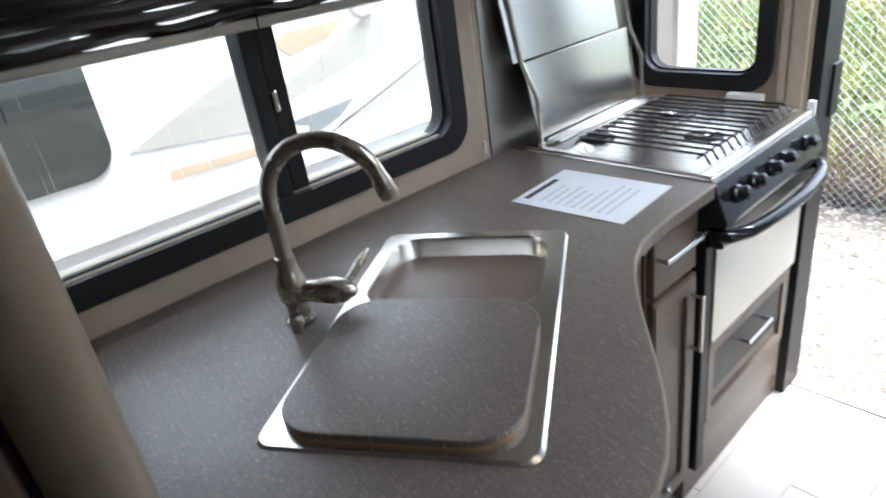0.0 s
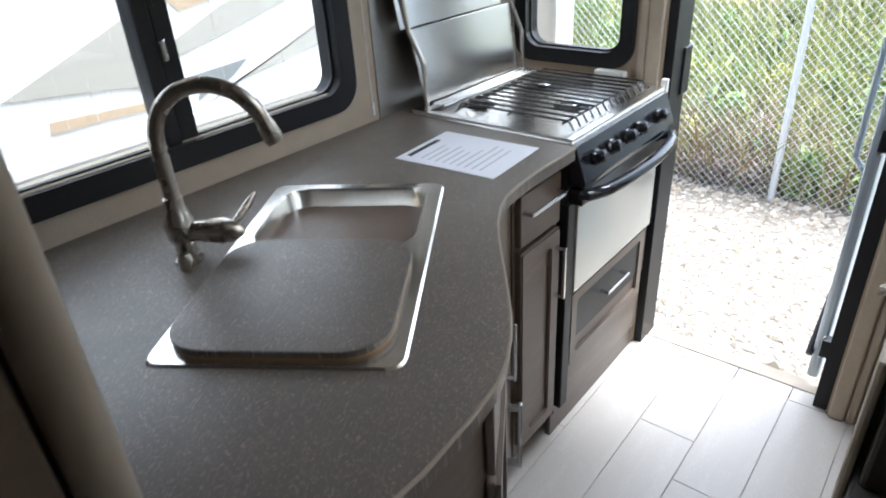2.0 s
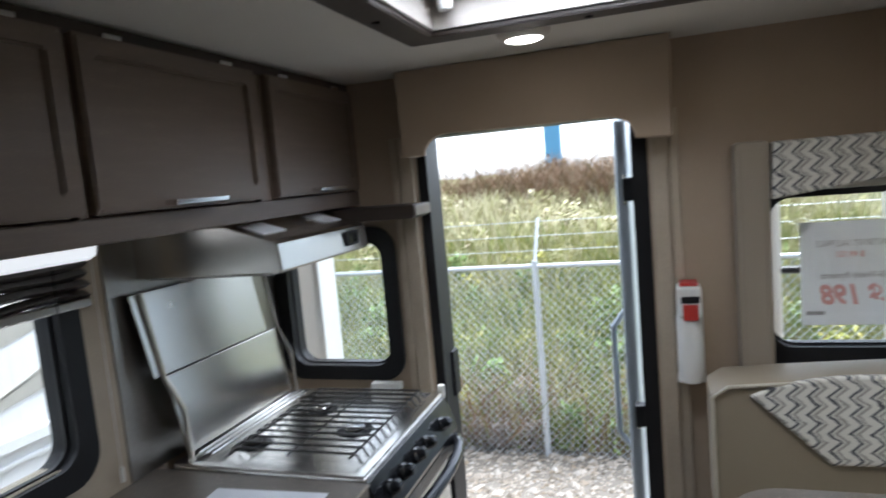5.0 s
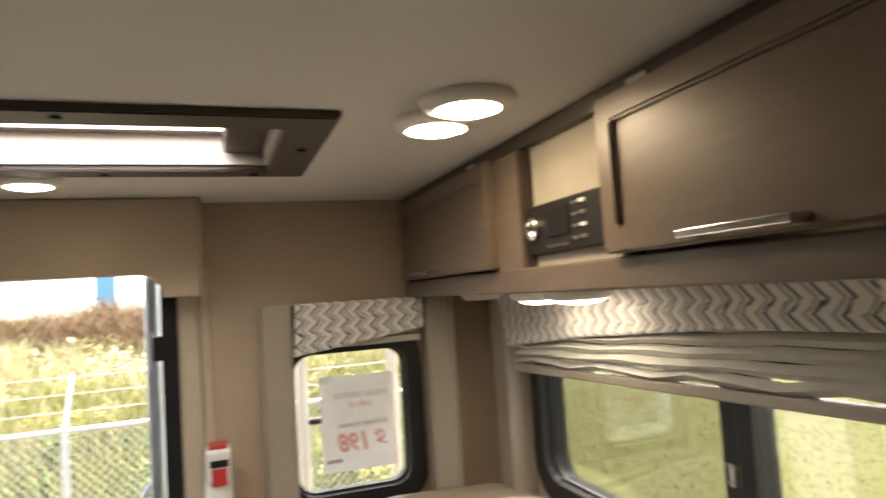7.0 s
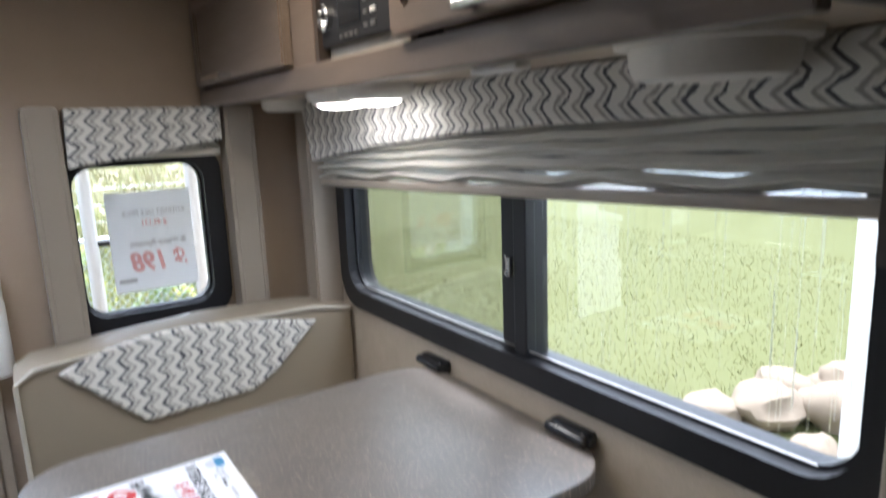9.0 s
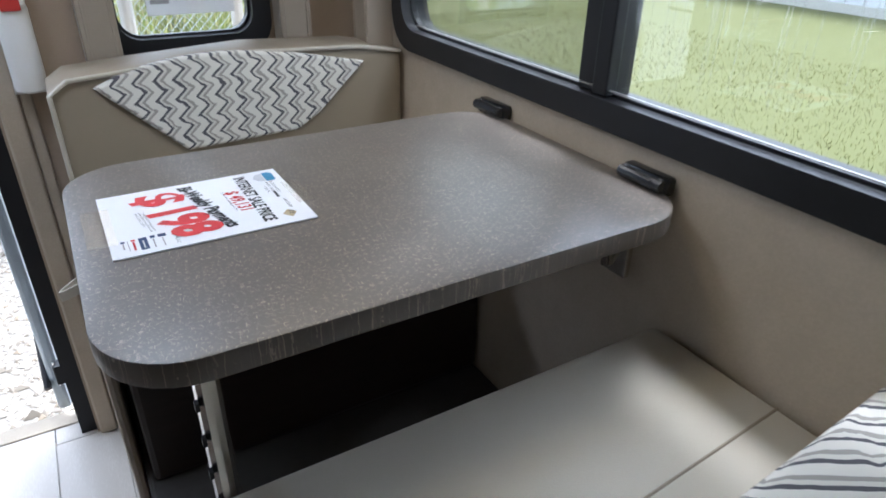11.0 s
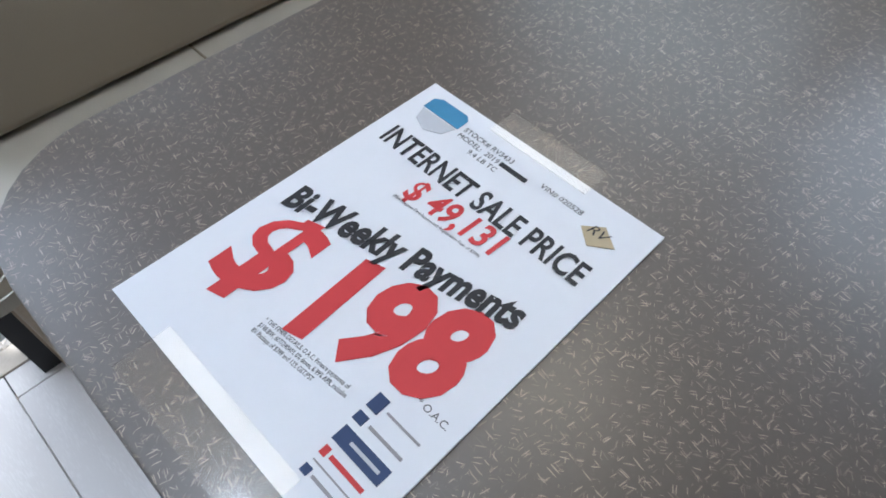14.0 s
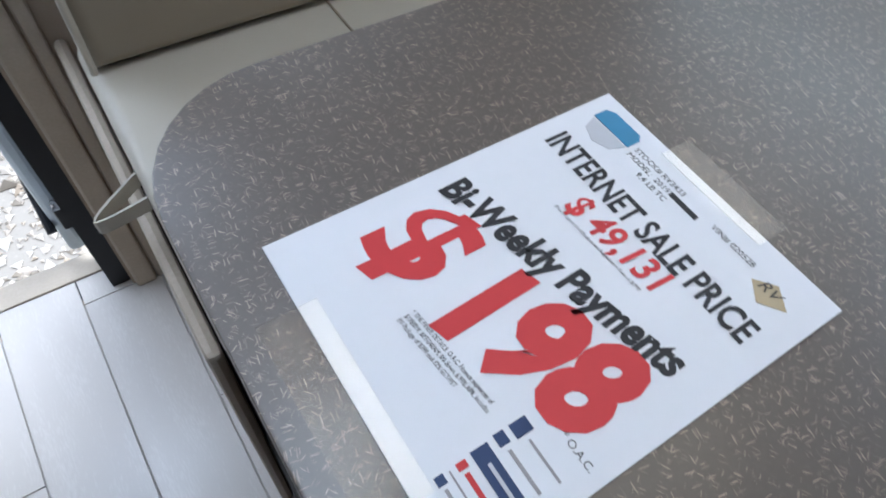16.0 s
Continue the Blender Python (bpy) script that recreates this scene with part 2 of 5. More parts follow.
LAWN = material("mown_lawn", (0.140, 0.132, 0.036), 0.9, second=(0.085, 0.088, 0.022), scale=1.4, grain=28, bump=0.6, amount=1.3)
SIDING = material("pale_ribbed_siding", (0.62, 0.64, 0.66), 0.5, second=(0.56, 0.58, 0.6), scale=2, bump=0.0)
ROCK = material("tan_boulder_stone", (0.36, 0.27, 0.19), 0.85, second=(0.22, 0.17, 0.12), scale=4, grain=50, bump=0.7, amount=1.0)


def island_material(name, stops, rough=0.9, translucent=0.0):
    """Colour picked piece by piece."""
    m = bpy.data.materials.new(name)
    m.use_nodes = True
    n, l = m.node_tree.nodes, m.node_tree.links
    b = n["Principled BSDF"]
    g = n.new("ShaderNodeNewGeometry")
    ramp = n.new("ShaderNodeValToRGB")
    e = ramp.color_ramp.elements
    e[0].position, e[0].color = 0, (*stops[0], 1)
    e[1].position, e[1].color = 1, (*stops[-1], 1)
    for i, c in enumerate(stops[1:-1]):
        k = e.new((i + 1) / (len(stops) - 1))
        k.color = (*c, 1)
    l.new(g.outputs["Random Per Island"], ramp.inputs[0])
    l.new(ramp.outputs[0], b.inputs["Base Color"])
    b.inputs["Roughness"].default_value = rough
    return m


PEBBLE = island_material("mixed_gravel_stones", [(0.20, 0.17, 0.13), (0.40, 0.35, 0.29), (0.50, 0.46, 0.40), (0.30, 0.24, 0.17), (0.58, 0.55, 0.50)])
WEED = island_material("green_and_straw_weeds", [(0.12, 0.18, 0.04), (0.26, 0.30, 0.07), (0.42, 0.38, 0.13), (0.18, 0.25, 0.08), (0.50, 0.44, 0.24), (0.16, 0.23, 0.07)])
STRAW = island_material("dry_straw_grass", [(0.56, 0.50, 0.34), (0.40, 0.39, 0.18), (0.64, 0.58, 0.42), (0.34, 0.36, 0.16), (0.52, 0.44, 0.30)])
SHRUB = island_material("brown_dry_shrub_twigs", [(0.22, 0.13, 0.08), (0.30, 0.20, 0.13), (0.16, 0.13, 0.07), (0.34, 0.26, 0.18)])
SLOPE = material("weedy_earth_slope", (0.26, 0.24, 0.10), 0.95, second=(0.14, 0.14, 0.05), scale=3, grain=40, bump=1.0, amount=1.2)


# ---- mesh helpers ----
def part(name, bm, mat, parent=None, label="", smooth=False):
    me = bpy.data.meshes.new(name)
    bmesh.ops.recalc_face_normals(bm, faces=bm.faces)
    if smooth:
        for f in bm.faces:
            f.smooth = True
        for e in bm.edges:
            if len(e.link_faces) == 2 and e.calc_face_angle(0) > 0.7:
                e.smooth = False
    bm.to_mesh(me)
    bm.free()
    me.materials.append(mat)
    ob = new(name, me)
    if parent is not None:
        ob.parent = parent
    if label:
        tagged(ob, label)
    return ob


def thing(name, label, category, group="", at=(0, 0, 0)):
    """An empty that parents a thing's parts; the parts keep world coordinates."""
    return tagged(new(name), label, category, group)


def box(x0, y0, z0, x1, y1, z1, bevel=0.0, bm=None, seg=2):
    made = bmesh.new()
    m = Matrix.LocRotScale(((x0 + x1) / 2, (y0 + y1) / 2, (z0 + z1) / 2), None, (abs(x1 - x0), abs(y1 - y0), abs(z1 - z0)))
    bmesh.ops.create_cube(made, size=1, matrix=m)
    if bevel:
        bmesh.ops.bevel(made, geom=list(made.edges), offset=bevel, segments=seg, affect='EDGES', profile=0.5)
    return join(bm, made)


def join(bm, made):
    if bm is None:
        return made
    me = bpy.data.meshes.new("temp")
    made.to_mesh(me)
    made.free()
    bm.from_mesh(me)
    bpy.data.meshes.remove(me)
    return bm


def axes(axis, a, u, v):
    return {"x": (a, u, v), "y": (u, a, v), "z": (u, v, a)}[axis]


def prism(points, axis, a, b, bevel=0.0, bm=None, seg=2):
    """A flat outline (u, v) given thickness from a to b along an axis."""
    made = bmesh.new()
    lo = [made.verts.new(axes(axis, a, u, v)) for u, v in points]
    hi = [made.verts.new(axes(axis, b, u, v)) for u, v in points]
    n = len(points)
    made.faces.new(lo)
    made.faces.new(hi)
    for i in range(n):
        made.faces.new((lo[i], lo[(i + 1) % n], hi[(i + 1) % n], hi[i]))
    bmesh.ops.recalc_face_normals(made, faces=made.faces)
    if bevel:
        edges = [e for e in made.edges if any(len(f.verts) == n for f in e.link_faces)]
        bmesh.ops.bevel(made, geom=edges, offset=bevel, segments=seg, affect='EDGES', profile=0.5)
    return join(bm, made)


def rounded(u0, v0, u1, v1, r, n=6):
    pts = []
    for cu, cv, s in ((u1 - r, v1 - r, 0), (u0 + r, v1 - r, 90), (u0 + r, v0 + r, 180), (u1 - r, v0 + r, 270)):
        for k in range(n + 1):
            a = radians(s + 90 * k / n)
            pts.append((cu + r * math.cos(a), cv + r * math.sin(a)))
    return pts


def ring(outer, inner, axis, a, b, bm=None):
    """A frame between two outlines of equally many points."""
    made = bmesh.new()
    n = len(outer)
    rows = [[made.verts.new(axes(axis, d, u, v)) for u, v in pts] for pts, d in ((outer, a), (outer, b), (inner, b), (inner, a))]
    for k in range(4):
        p, q = rows[k], rows[(k + 1) % 4]
        for i in range(n):
            j = (i + 1) % n
            made.faces.new((p[i], p[j], q[j], q[i]))
    return join(bm, made)


def tube(points, r, n=8, bm=None, closed=False, radii=None):
    made = bmesh.new()
    pts = [Vector(p) for p in points]
    rows = []
    up = Vector((0, 0, 1))
    prev = None
    for i, p in enumerate(pts):
        d = (pts[min(i + 1, len(pts) - 1)] - pts[max(i - 1, 0)]).normalized()
        if prev is None:
            s = d.cross(up if abs(d.z) < 0.9 else Vector((1, 0, 0))).normalized()
        else:
            s = (prev - d * prev.dot(d)).normalized()
        prev = s
        w = d.cross(s)
        rad = radii[i] if radii else r
        rows.append([made.verts.new(p + (s * math.cos(t) + w * math.sin(t)) * rad) for t in (2 * math.pi * k / n for k in range(n))])
    for a, b in zip(rows, rows[1:]):
        for k in range(n):
            made.faces.new((a[k], a[(k + 1) % n], b[(k + 1) % n], b[k]))
    made.faces.new(rows[0])
    made.faces.new(rows[-1])
    return join(bm, made)


def lathe(profile, m, n=28, bm=None):
    """Turned shape: (radius, height) pairs about the z axis of the pose m."""
    made = bmesh.new()
    rows = [[made.verts.new(m @ Vector((r * math.cos(t), r * math.sin(t), h))) for t in (2 * math.pi * k / n for k in range(n))] for r, h in profile]
    for a, b in zip(rows, rows[1:]):
        for k in range(n):
            made.faces.new((a[k], a[(k + 1) % n], b[(k + 1) % n], b[k]))
    made.faces.new(rows[0])
    made.faces.new(rows[-1])
    return join(bm, made)


def pierced(axis, a, b, u0, u1, v0, v1, holes):
    """A wall slab with rectangular openings through it, holes as (u0, v0, u1, v1) in order of u."""
    bm = bmesh.new()

    def slab(p, q, r, s):
        if q - p > 1e-4 and s - r > 1e-4:
            c0, c1 = axes(axis, a, p, r), axes(axis, b, q, s)
            box(*c0, *c1, bm=bm)
    last = u0
    for h0, w0, h1, w1 in holes:
        slab(last, h0, v0, v1)
        slab(h0, h1, v0, w0)
        slab(h0, h1, w1, v1)
        last = h1
    slab(last, u1, v0, v1)
    return bm


def bar_handle(cx, cy, cz, length, way, out, parent, mat=None):
    """A flat bow handle: way is 'y' or 'z', out the direction it stands off along x."""
    bm = bmesh.new()
    h = length / 2
    if way == 'y':
        box(cx + out * 0.022, cy - h, cz - 0.005, cx + out * 0.030, cy + h, cz + 0.005, 0.0015, bm)
        for s in (-1, 1):
            box(cx, cy + s * (h - 0.006) - 0.005, cz - 0.005, cx + out * 0.026, cy + s * (h - 0.006) + 0.005, cz + 0.005, 0.001, bm)
    else:
        box(cx + out * 0.022, cy - 0.005, cz - h, cx + out * 0.030, cy + 0.005, cz + h, 0.0015, bm)
        for s in (-1, 1):
            box(cx, cy - 0.005, cz + s * (h - 0.006) - 0.005, cx + out * 0.026, cy + 0.005, cz + s * (h - 0.006) + 0.005, 0.001, bm)
    return part("handle", bm, mat or CHROME, parent, "satin metal bar handle")


def panel_door(x, out, y0, y1, z0, z1, parent, mat, stile=0.05, name="door"):
    """A framed door in the plane x: stiles, rails and a sunk panel."""
    d = part(name, prism(rounded(y0, z0, y1, z1, 0.003, 1), 'x', x, x + out * 0.012, bm=None), mat, parent)
    bm = ring([(y1, z1), (y0, z1), (y0, z0), (y1, z0)],
              [(y1 - stile, z1 - stile), (y0 + stile, z1 - stile), (y0 + stile, z0 + stile), (y1 - stile, z0 + stile)], 'x', x + out * 0.0125, x + out * 0.021)
    bmesh.ops.bevel(bm, geom=[e for e in bm.edges if all(abs(v.co.x - x - out * 0.021) < 1e-4 for v in e.verts)], offset=0.004, segments=2, affect='EDGES')
    part("door_frame", bm, mat, d)
    return d


def text_mesh(name, words, size, place, mat, parent, shear=0.0, weight=0.0, squeeze=1.0, align='LEFT', label=""):
    """Flat lettering; place turns (along, up) into a point."""
    c = bpy.data.curves.new(name, 'FONT')
    c.body, c.size, c.shear, c.offset, c.align_x, c.resolution_u = words, size, shear, weight, align, 3
    tmp = bpy.data.objects.new("temp", c)
    scene.collection.objects.link(tmp)
    bpy.context.view_layer.update()
    me = bpy.data.meshes.new_from_object(tmp.evaluated_get(bpy.context.evaluated_depsgraph_get()))
    bpy.data.objects.remove(tmp)
    bpy.data.curves.remove(c)
    for v in me.vertices:
        v.co = place(v.co.x * squeeze, v.co.y)
    me.name = name
    me.materials.clear()
    me.materials.append(mat)
    ob = new(name, me)
    ob.parent = parent
    if label:
        tagged(ob, label)
    return ob


def structure(ob, label, name=None):
    return tagged(ob, label, kind="structure")


# ---- shell ----
FLOOR = structure(part("floor", box(LEFT - 0.12, FRONT, -0.12, RIGHT + 0.12, REAR_OUT, -0.006), GROUT), "vinyl plank floor of the camper, pale grey-brown")
structure(part("ceiling", pierced('z', CEIL, CEIL + 0.12, LEFT - 0.12, RIGHT + 0.12, FRONT, REAR_OUT, [(-0.25, 1.06, 0.39, 1.40)]), CEILING), "off-white vinyl camper ceiling with a skylight opening")
structure(part("wall_rear", pierced('y', REAR, REAR + 0.062, LEFT - 0.12, RIGHT + 0.12, -0.12, CEIL,
                                    [(-1.0, 1.07, -0.62, 1.50), (-0.50, -0.005, 0.175, 1.80), (0.455, 1.13, 0.805, 1.56)]), WALLPAPER), "tan vinyl-covered rear wall beside the entry door")
structure(part("wall_left", pierced('x', LEFT - 0.062, LEFT, FRONT, REAR, -0.12, CEIL, [(0.06, 1.12, 1.09, 1.56)]), CREAM), "pale tan wall behind the kitchen counter")
structure(part("wall_right", pierced('x', RIGHT, RIGHT + 0.062, FRONT, REAR, -0.12, CEIL, [(0.33, 1.155, 1.645, 1.56)]), CREAM), "pale tan mottled wall beside the dinette")
structure(part("wall_front", box(LEFT - 0.12, FRONT - 0.1, -0.12, RIGHT + 0.12, FRONT, CEIL + 0.12), WALLPAPER), "plain tan wall closing the camper")


def window(name, axis, face, inward, u0, v0, u1, v1, mullion=None, label="", r=0.075, rail=0.036, tracks=False):
    """Black framed window with rounded corners; face is the wall's inner plane, inward the sign towards the room."""
    root = tagged(new(name), label, kind="structure")
    o, i = rounded(u0, v0, u1, v1, r), rounded(u0 + rail, v0 + rail, u1 - rail, v1 - rail, r - 0.022)
    part("window_frame", ring(o, i, axis, face - inward * 0.064, face + inward * 0.014), BLACK, root, "black painted aluminium window frame", smooth=True)
    bead = rounded(u0 + rail + 0.006, v0 + rail + 0.006, u1 - rail - 0.006, v1 - rail - 0.006, r - 0.024)
    part("glazing_bead", ring(rounded(u0 + rail - 0.002, v0 + rail - 0.002, u1 - rail + 0.002, v1 - rail + 0.002, r - 0.022), bead, axis, face - inward * 0.028, face - inward * 0.012), BLACK, root)
    inner = rounded(u0 + rail - 0.004, v0 + rail - 0.004, u1 - rail + 0.004, v1 - rail + 0.004, r - 0.022)
    pane = part("pane", prism(inner, axis, face - inward * 0.022, face - inward * 0.018), GLASS, root)
    pane.visible_shadow = False
    if mullion:
        m0, m1 = mullion
        bm = bmesh.new()
        for p, q, d in ((m0, m0 + (m1 - m0) * 0.42, 0.0), (m0 + (m1 - m0) * 0.5, m1, -0.012)):
            box(*axes(axis, face - inward * 0.055, p, v0 + rail), *axes(axis, face + inward * (0.004 + d), q, v1 - rail), 0.003, bm)
        part("mullion", bm, BLACK, root, "black sliding-sash meeting stile")
        mid = (m0 + m1) / 2
        lat = box(*axes(axis, face, mid - 0.006, (v0 + v1) / 2 - 0.035), *axes(axis, face + inward * 0.014, mid + 0.006, (v0 + v1) / 2 + 0.005), 0.003)
        for k in (-0.03, 0.0):
            box(*axes(axis, face + inward * 0.012, mid - 0.003, (v0 + v1) / 2 + k), *axes(axis, face + inward * 0.018, mid + 0.003, (v0 + v1) / 2 + k + 0.008), 0.001, lat)
        part("latch", lat, CHROME, root)
        for k in (0, 2) if tracks else ():
            bm = bmesh.new()
            z = v0 + rail + 0.001 + k * 0.005
            box(*axes(axis, face - inward * (0.016 - 0.005 * k), u0 + 0.1, z), *axes(axis, face - inward * (0.012 - 0.005 * k), u1 - 0.1, z + 0.002), bm=bm)
            part("sash_track", bm, STEEL_SIDE, root)
        if tracks:
            screen = part("insect_screen", box(*axes(axis, face - inward * 0.034, m1, v0 + rail), *axes(axis, face - inward * 0.032, u1 - rail, v1 - rail)), SCREEN, root, "fine grey insect screen")
            screen.visible_shadow = False
    return root


window("window_1", 'x', LEFT, 1, 0.035, 1.066, 1.122, 1.59, (0.570, 0.652), "sliding kitchen window with black rounded frame", rail=0.052)
window("window_2", 'y', REAR, -1, -1.036, 1.035, -0.592, 1.535, None, "small fixed window with black rounded frame beside the stove", rail=0.048)
window("window_3", 'y', REAR, -1, 0.42, 1.095, 0.844, 1.59, None, "small fixed window with black frame above the dinette bench", rail=0.048)
window("window_4", 'x', RIGHT, -1, 0.28, 1.125, 1.68, 1.6, (0.903, 0.987), "wide sliding dinette window with black rounded frame", r=0.09, rail=0.050, tracks=True)


# ---- entry door ----
door = tagged(new("door_1"), "open entry door with black frame, swung outside", kind="structure")
bm = ring([(0.205, 1.83), (-0.53, 1.83), (-0.53, -0.03), (0.205, -0.03)], [(0.132, 1.795), (-0.470, 1.795), (-0.470, -0.002), (0.132, -0.002)], 'y', 1.925, 2.045)
part("door_frame", bm, BLACK, door, "black rubber-sealed door frame")
part("threshold", box(-0.469, 1.985, -0.012, 0.131, 2.05, 0.004, 0.003), CREAM, door, "aluminium threshold strip")
for k, x in enumerate((-0.5, 0.178)):
    s = -1 if k == 0 else 1
    bm = box(x + s * 0.004, 1.893, 0.0, x + s * 0.05, 1.9095, 1.80, 0.006)
    box(x + s * 0.054, 1.899, 0.0, x + s * 0.078, 1.9105, 1.80, 0.004, bm)
    part("jamb_trim", bm, CREAM, door, "tan ribbed jamb trim")
leaf = part("leaf", box(0.078, 2.07, 0.0, 0.116, 2.70, 1.80, 0.012), ALU, door, "pale door leaf standing open")
for z in (0.12, 0.85, 1.55):
    part("hinge", box(0.100, 2.035, z, 0.131, 2.075, z + 0.07, 0.004), BLACK, leaf)
    part("hinge_pin", tube([(0.106, 2.052, z - 0.01), (0.106, 2.052, z + 0.08)], 0.006), CHROME, leaf)
part("door_closer", tube([(0.07, 2.06, 0.10), (0.072, 2.35, 0.30)], 0.011), BLACK, leaf)
part("grab_bar", tube([(0.08, 2.12, 0.75), (0.045, 2.12, 0.80), (0.045, 2.12, 1.15), (0.08, 2.12, 1.2)], 0.009), ALU, leaf)
part("lock_plate", box(-0.475, 2.0, 0.95, -0.462, 2.06, 1.1, 0.003), BLACK, door)

# valance over the door: a board with an arched cut-out
pts = [(-0.50, CEIL - 0.002), (-0.50, 1.735), (-0.43, 1.735)]
pts += [(-0.43 + 0.07 - 0.07 * math.cos(radians(a)), 1.735 + 0.055 * math.sin(radians(a))) for a in range(15, 91, 15)]
pts += [(0.15 - 0.065 + 0.065 * math.sin(radians(a)), 1.725 + 0.06 * math.cos(radians(a))) for a in range(0, 91, 15)]
pts += [(0.24, 1.722), (0.245, CEIL - 0.002)]
v = tagged(new("door_valance"), "tan vinyl-covered valance board with an arched cut-out over the door", "valance")
part("face_board", prism(pts, 'y', 1.800, 1.818, 0.004), WALLPAPER, v)
for x in (-0.498, 0.222):
    part("return_board", box(x, 1.8185, 1.736, x + 0.018, 1.909, CEIL - 0.003), WALLPAPER, v)

# ---- skylight ----
s = tagged(new("skylight"), "ceiling skylight with grey-brown wood trim and frosted dome", "skylight")
o = [(0.465, 1.462), (-0.32, 1.462), (-0.32, 0.995), (0.465, 0.995)]
i = [(0.385, 1.395), (-0.245, 1.395), (-0.245, 1.065), (0.385, 1.065)]
bm = ring(o, i, 'z', CEIL - 0.014, CEIL - 0.001)
bmesh.ops.bevel(bm, geom=[e for e in bm.edges if all(v.co.z < CEIL - 0.01 for v in e.verts)], offset=0.003, segments=2, affect='EDGES')
part("trim", bm, DARKWOOD, s, "dark wood trim frame")
bm = ring([(0.388, 1.398), (-0.248, 1.398), (-0.248, 1.062), (0.388, 1.062)], [(0.378, 1.388), (-0.238, 1.388), (-0.238, 1.072), (0.378, 1.072)], 'z', CEIL - 0.002, CEIL + 0.12)
part("well", bm, material("pale_grained_liner", (0.55, 0.50, 0.45), 0.5, second=(0.42, 0.38, 0.34), scale=8, stretch=(2, 2, 18), grain=80, amount=1.0), s, "pale wood-grain liner")
bm = ring([(0.380, 1.390), (-0.240, 1.390), (-0.240, 1.070), (0.380, 1.070)], [(0.330, 1.355), (-0.19, 1.355), (-0.19, 1.105), (0.330, 1.105)], 'z', CEIL + 0.058, CEIL + 0.066)
part("inner_frame", bm, STEEL_SIDE, s)
# opaque dome that emits in place of daylight coming through it
part("dome", box(-0.25, 1.06, CEIL + 0.121, 0.39, 1.40, CEIL + 0.13, 0.003), FROST, s, "frosted dome with a glow standing for daylight")
for x, y in ((-0.29, 1.2), (0.43, 1.2), (0.08, 1.43), (0.08, 1.02), (0.36, 1.43)):
    part("screw_cap", lathe([(0.007, -0.004), (0.008, 0.0)], pose(x, y, CEIL - 0.0145), 10), BLACK, s)
part("crank_knob", lathe([(0.014, -0.03), (0.017, -0.02), (0.017, 0.0)], pose(-0.20, 1.36, CEIL + 0.058), 14), WHITE, s)
part("roller_shade", box(0.300, 1.075, CEIL + 0.020, 0.374, 1.385, CEIL + 0.052, 0.006), DARKWOOD, s, "rolled dark shade cassette")


# ---- lamps ----
def dish_lamp(name, centres, rx, label, lit, z=CEIL, drop=0.02):
    root = thing(name, label, "ceiling lamp")
    for x, y in centres:
        prof = [(1.0, 0), (0.99, -0.3), (0.92, -0.62), (0.70, -0.85)]
        m = pose(x, y, z - 0.001) @ Matrix.Diagonal((rx, rx, drop, 1))
        part("rim", lathe(prof, m, 32), LAMP_RIM, root, "translucent lamp rim", smooth=True)
        lens = [(0.69, -0.84), (0.55, -1.0), (0.35, -1.08), (0.05, -1.12)]
        part("lens", lathe(lens, m, 32), lit, root, "lit lamp lens", smooth=True)
    return root


dish_lamp("double_ceiling_lamp", [(0.640, 0.915), (0.630, 1.035)], 0.073, "round twin ceiling lamp with lit warm lenses", LAMP_ON)
dish_lamp("ceiling_lamp", [(-0.075, 1.545)], 0.062, "small round ceiling lamp in front of the door", LAMP_SOFT)


# ---- right overhead cabinets ----
def overhead(name, x, out, y0, y1, z0, z1, wall, label, doors, extra=None):
    root = thing(name, label, "cabinet")
    back = wall - out * -0.002
    part("bottom", box(x - out * 0.0, y0, z0 + 0.012, wall, y1, z0 + 0.022), CREAM, root)
    part("top_rail", box(x, y0, z1 - 0.03, x - out * 0.018, y1, z1 - 0.002, 0.002), DARKWOOD, root)
    part("bottom_rail", box(x + out * 0.004, y0, z0, x - out * 0.018, y1, z0 + 0.046, 0.004), WOOD_H, root, "grained lower rail")
    for a, b, kind in doors:
        if kind == "open":
            continue
        if kind == "stile":
            part("stile", box(x, a, z0 + 0.046, x - out * 0.018, b, z1 - 0.03), WOOD, root)
            continue
        d = panel_door(x + out * 0.001, out, a, b, z0 + 0.05, z1 - 0.028, root, WOOD, 0.038)
        h = kind
        bar_handle(x + out * 0.021, h, z0 + 0.061, 0.155, 'y', out, d)
        for hy in (a + 0.09, b - 0.09):
            part("hinge", box(x + out * 0.002, hy - 0.02, z1 - 0.03, x + out * 0.014, hy + 0.02, z1 - 0.018, 0.002), CHROME, d)
    return root


cab = overhead("overhead_cabinet", 0.815, -1, 0.27, REAR - 0.004, 1.682, CEIL, RIGHT - 0.002, "grey-brown wooden overhead cabinet above the dinette with a stereo bay",
               [(1.222, 1.858, 1.62), (1.12, 1.222, "stile"), (0.322, 0.822, 0.560), (0.262, 0.320, "stile"), (1.858, 1.905, "stile")])
part("divider", box(0.816, 1.105, 1.70, 1.08, 1.119, 1.95), DARKWOOD, cab)
part("bay_panel", box(0.836, 0.836, 1.728, 0.848, 1.10, 1.95), FABRIC_GREY, cab, "pale fabric-look bay panel")
part("end_panel", box(0.816, 0.256, 1.69, 1.10, 0.268, 1.97), DARKWOOD, cab)

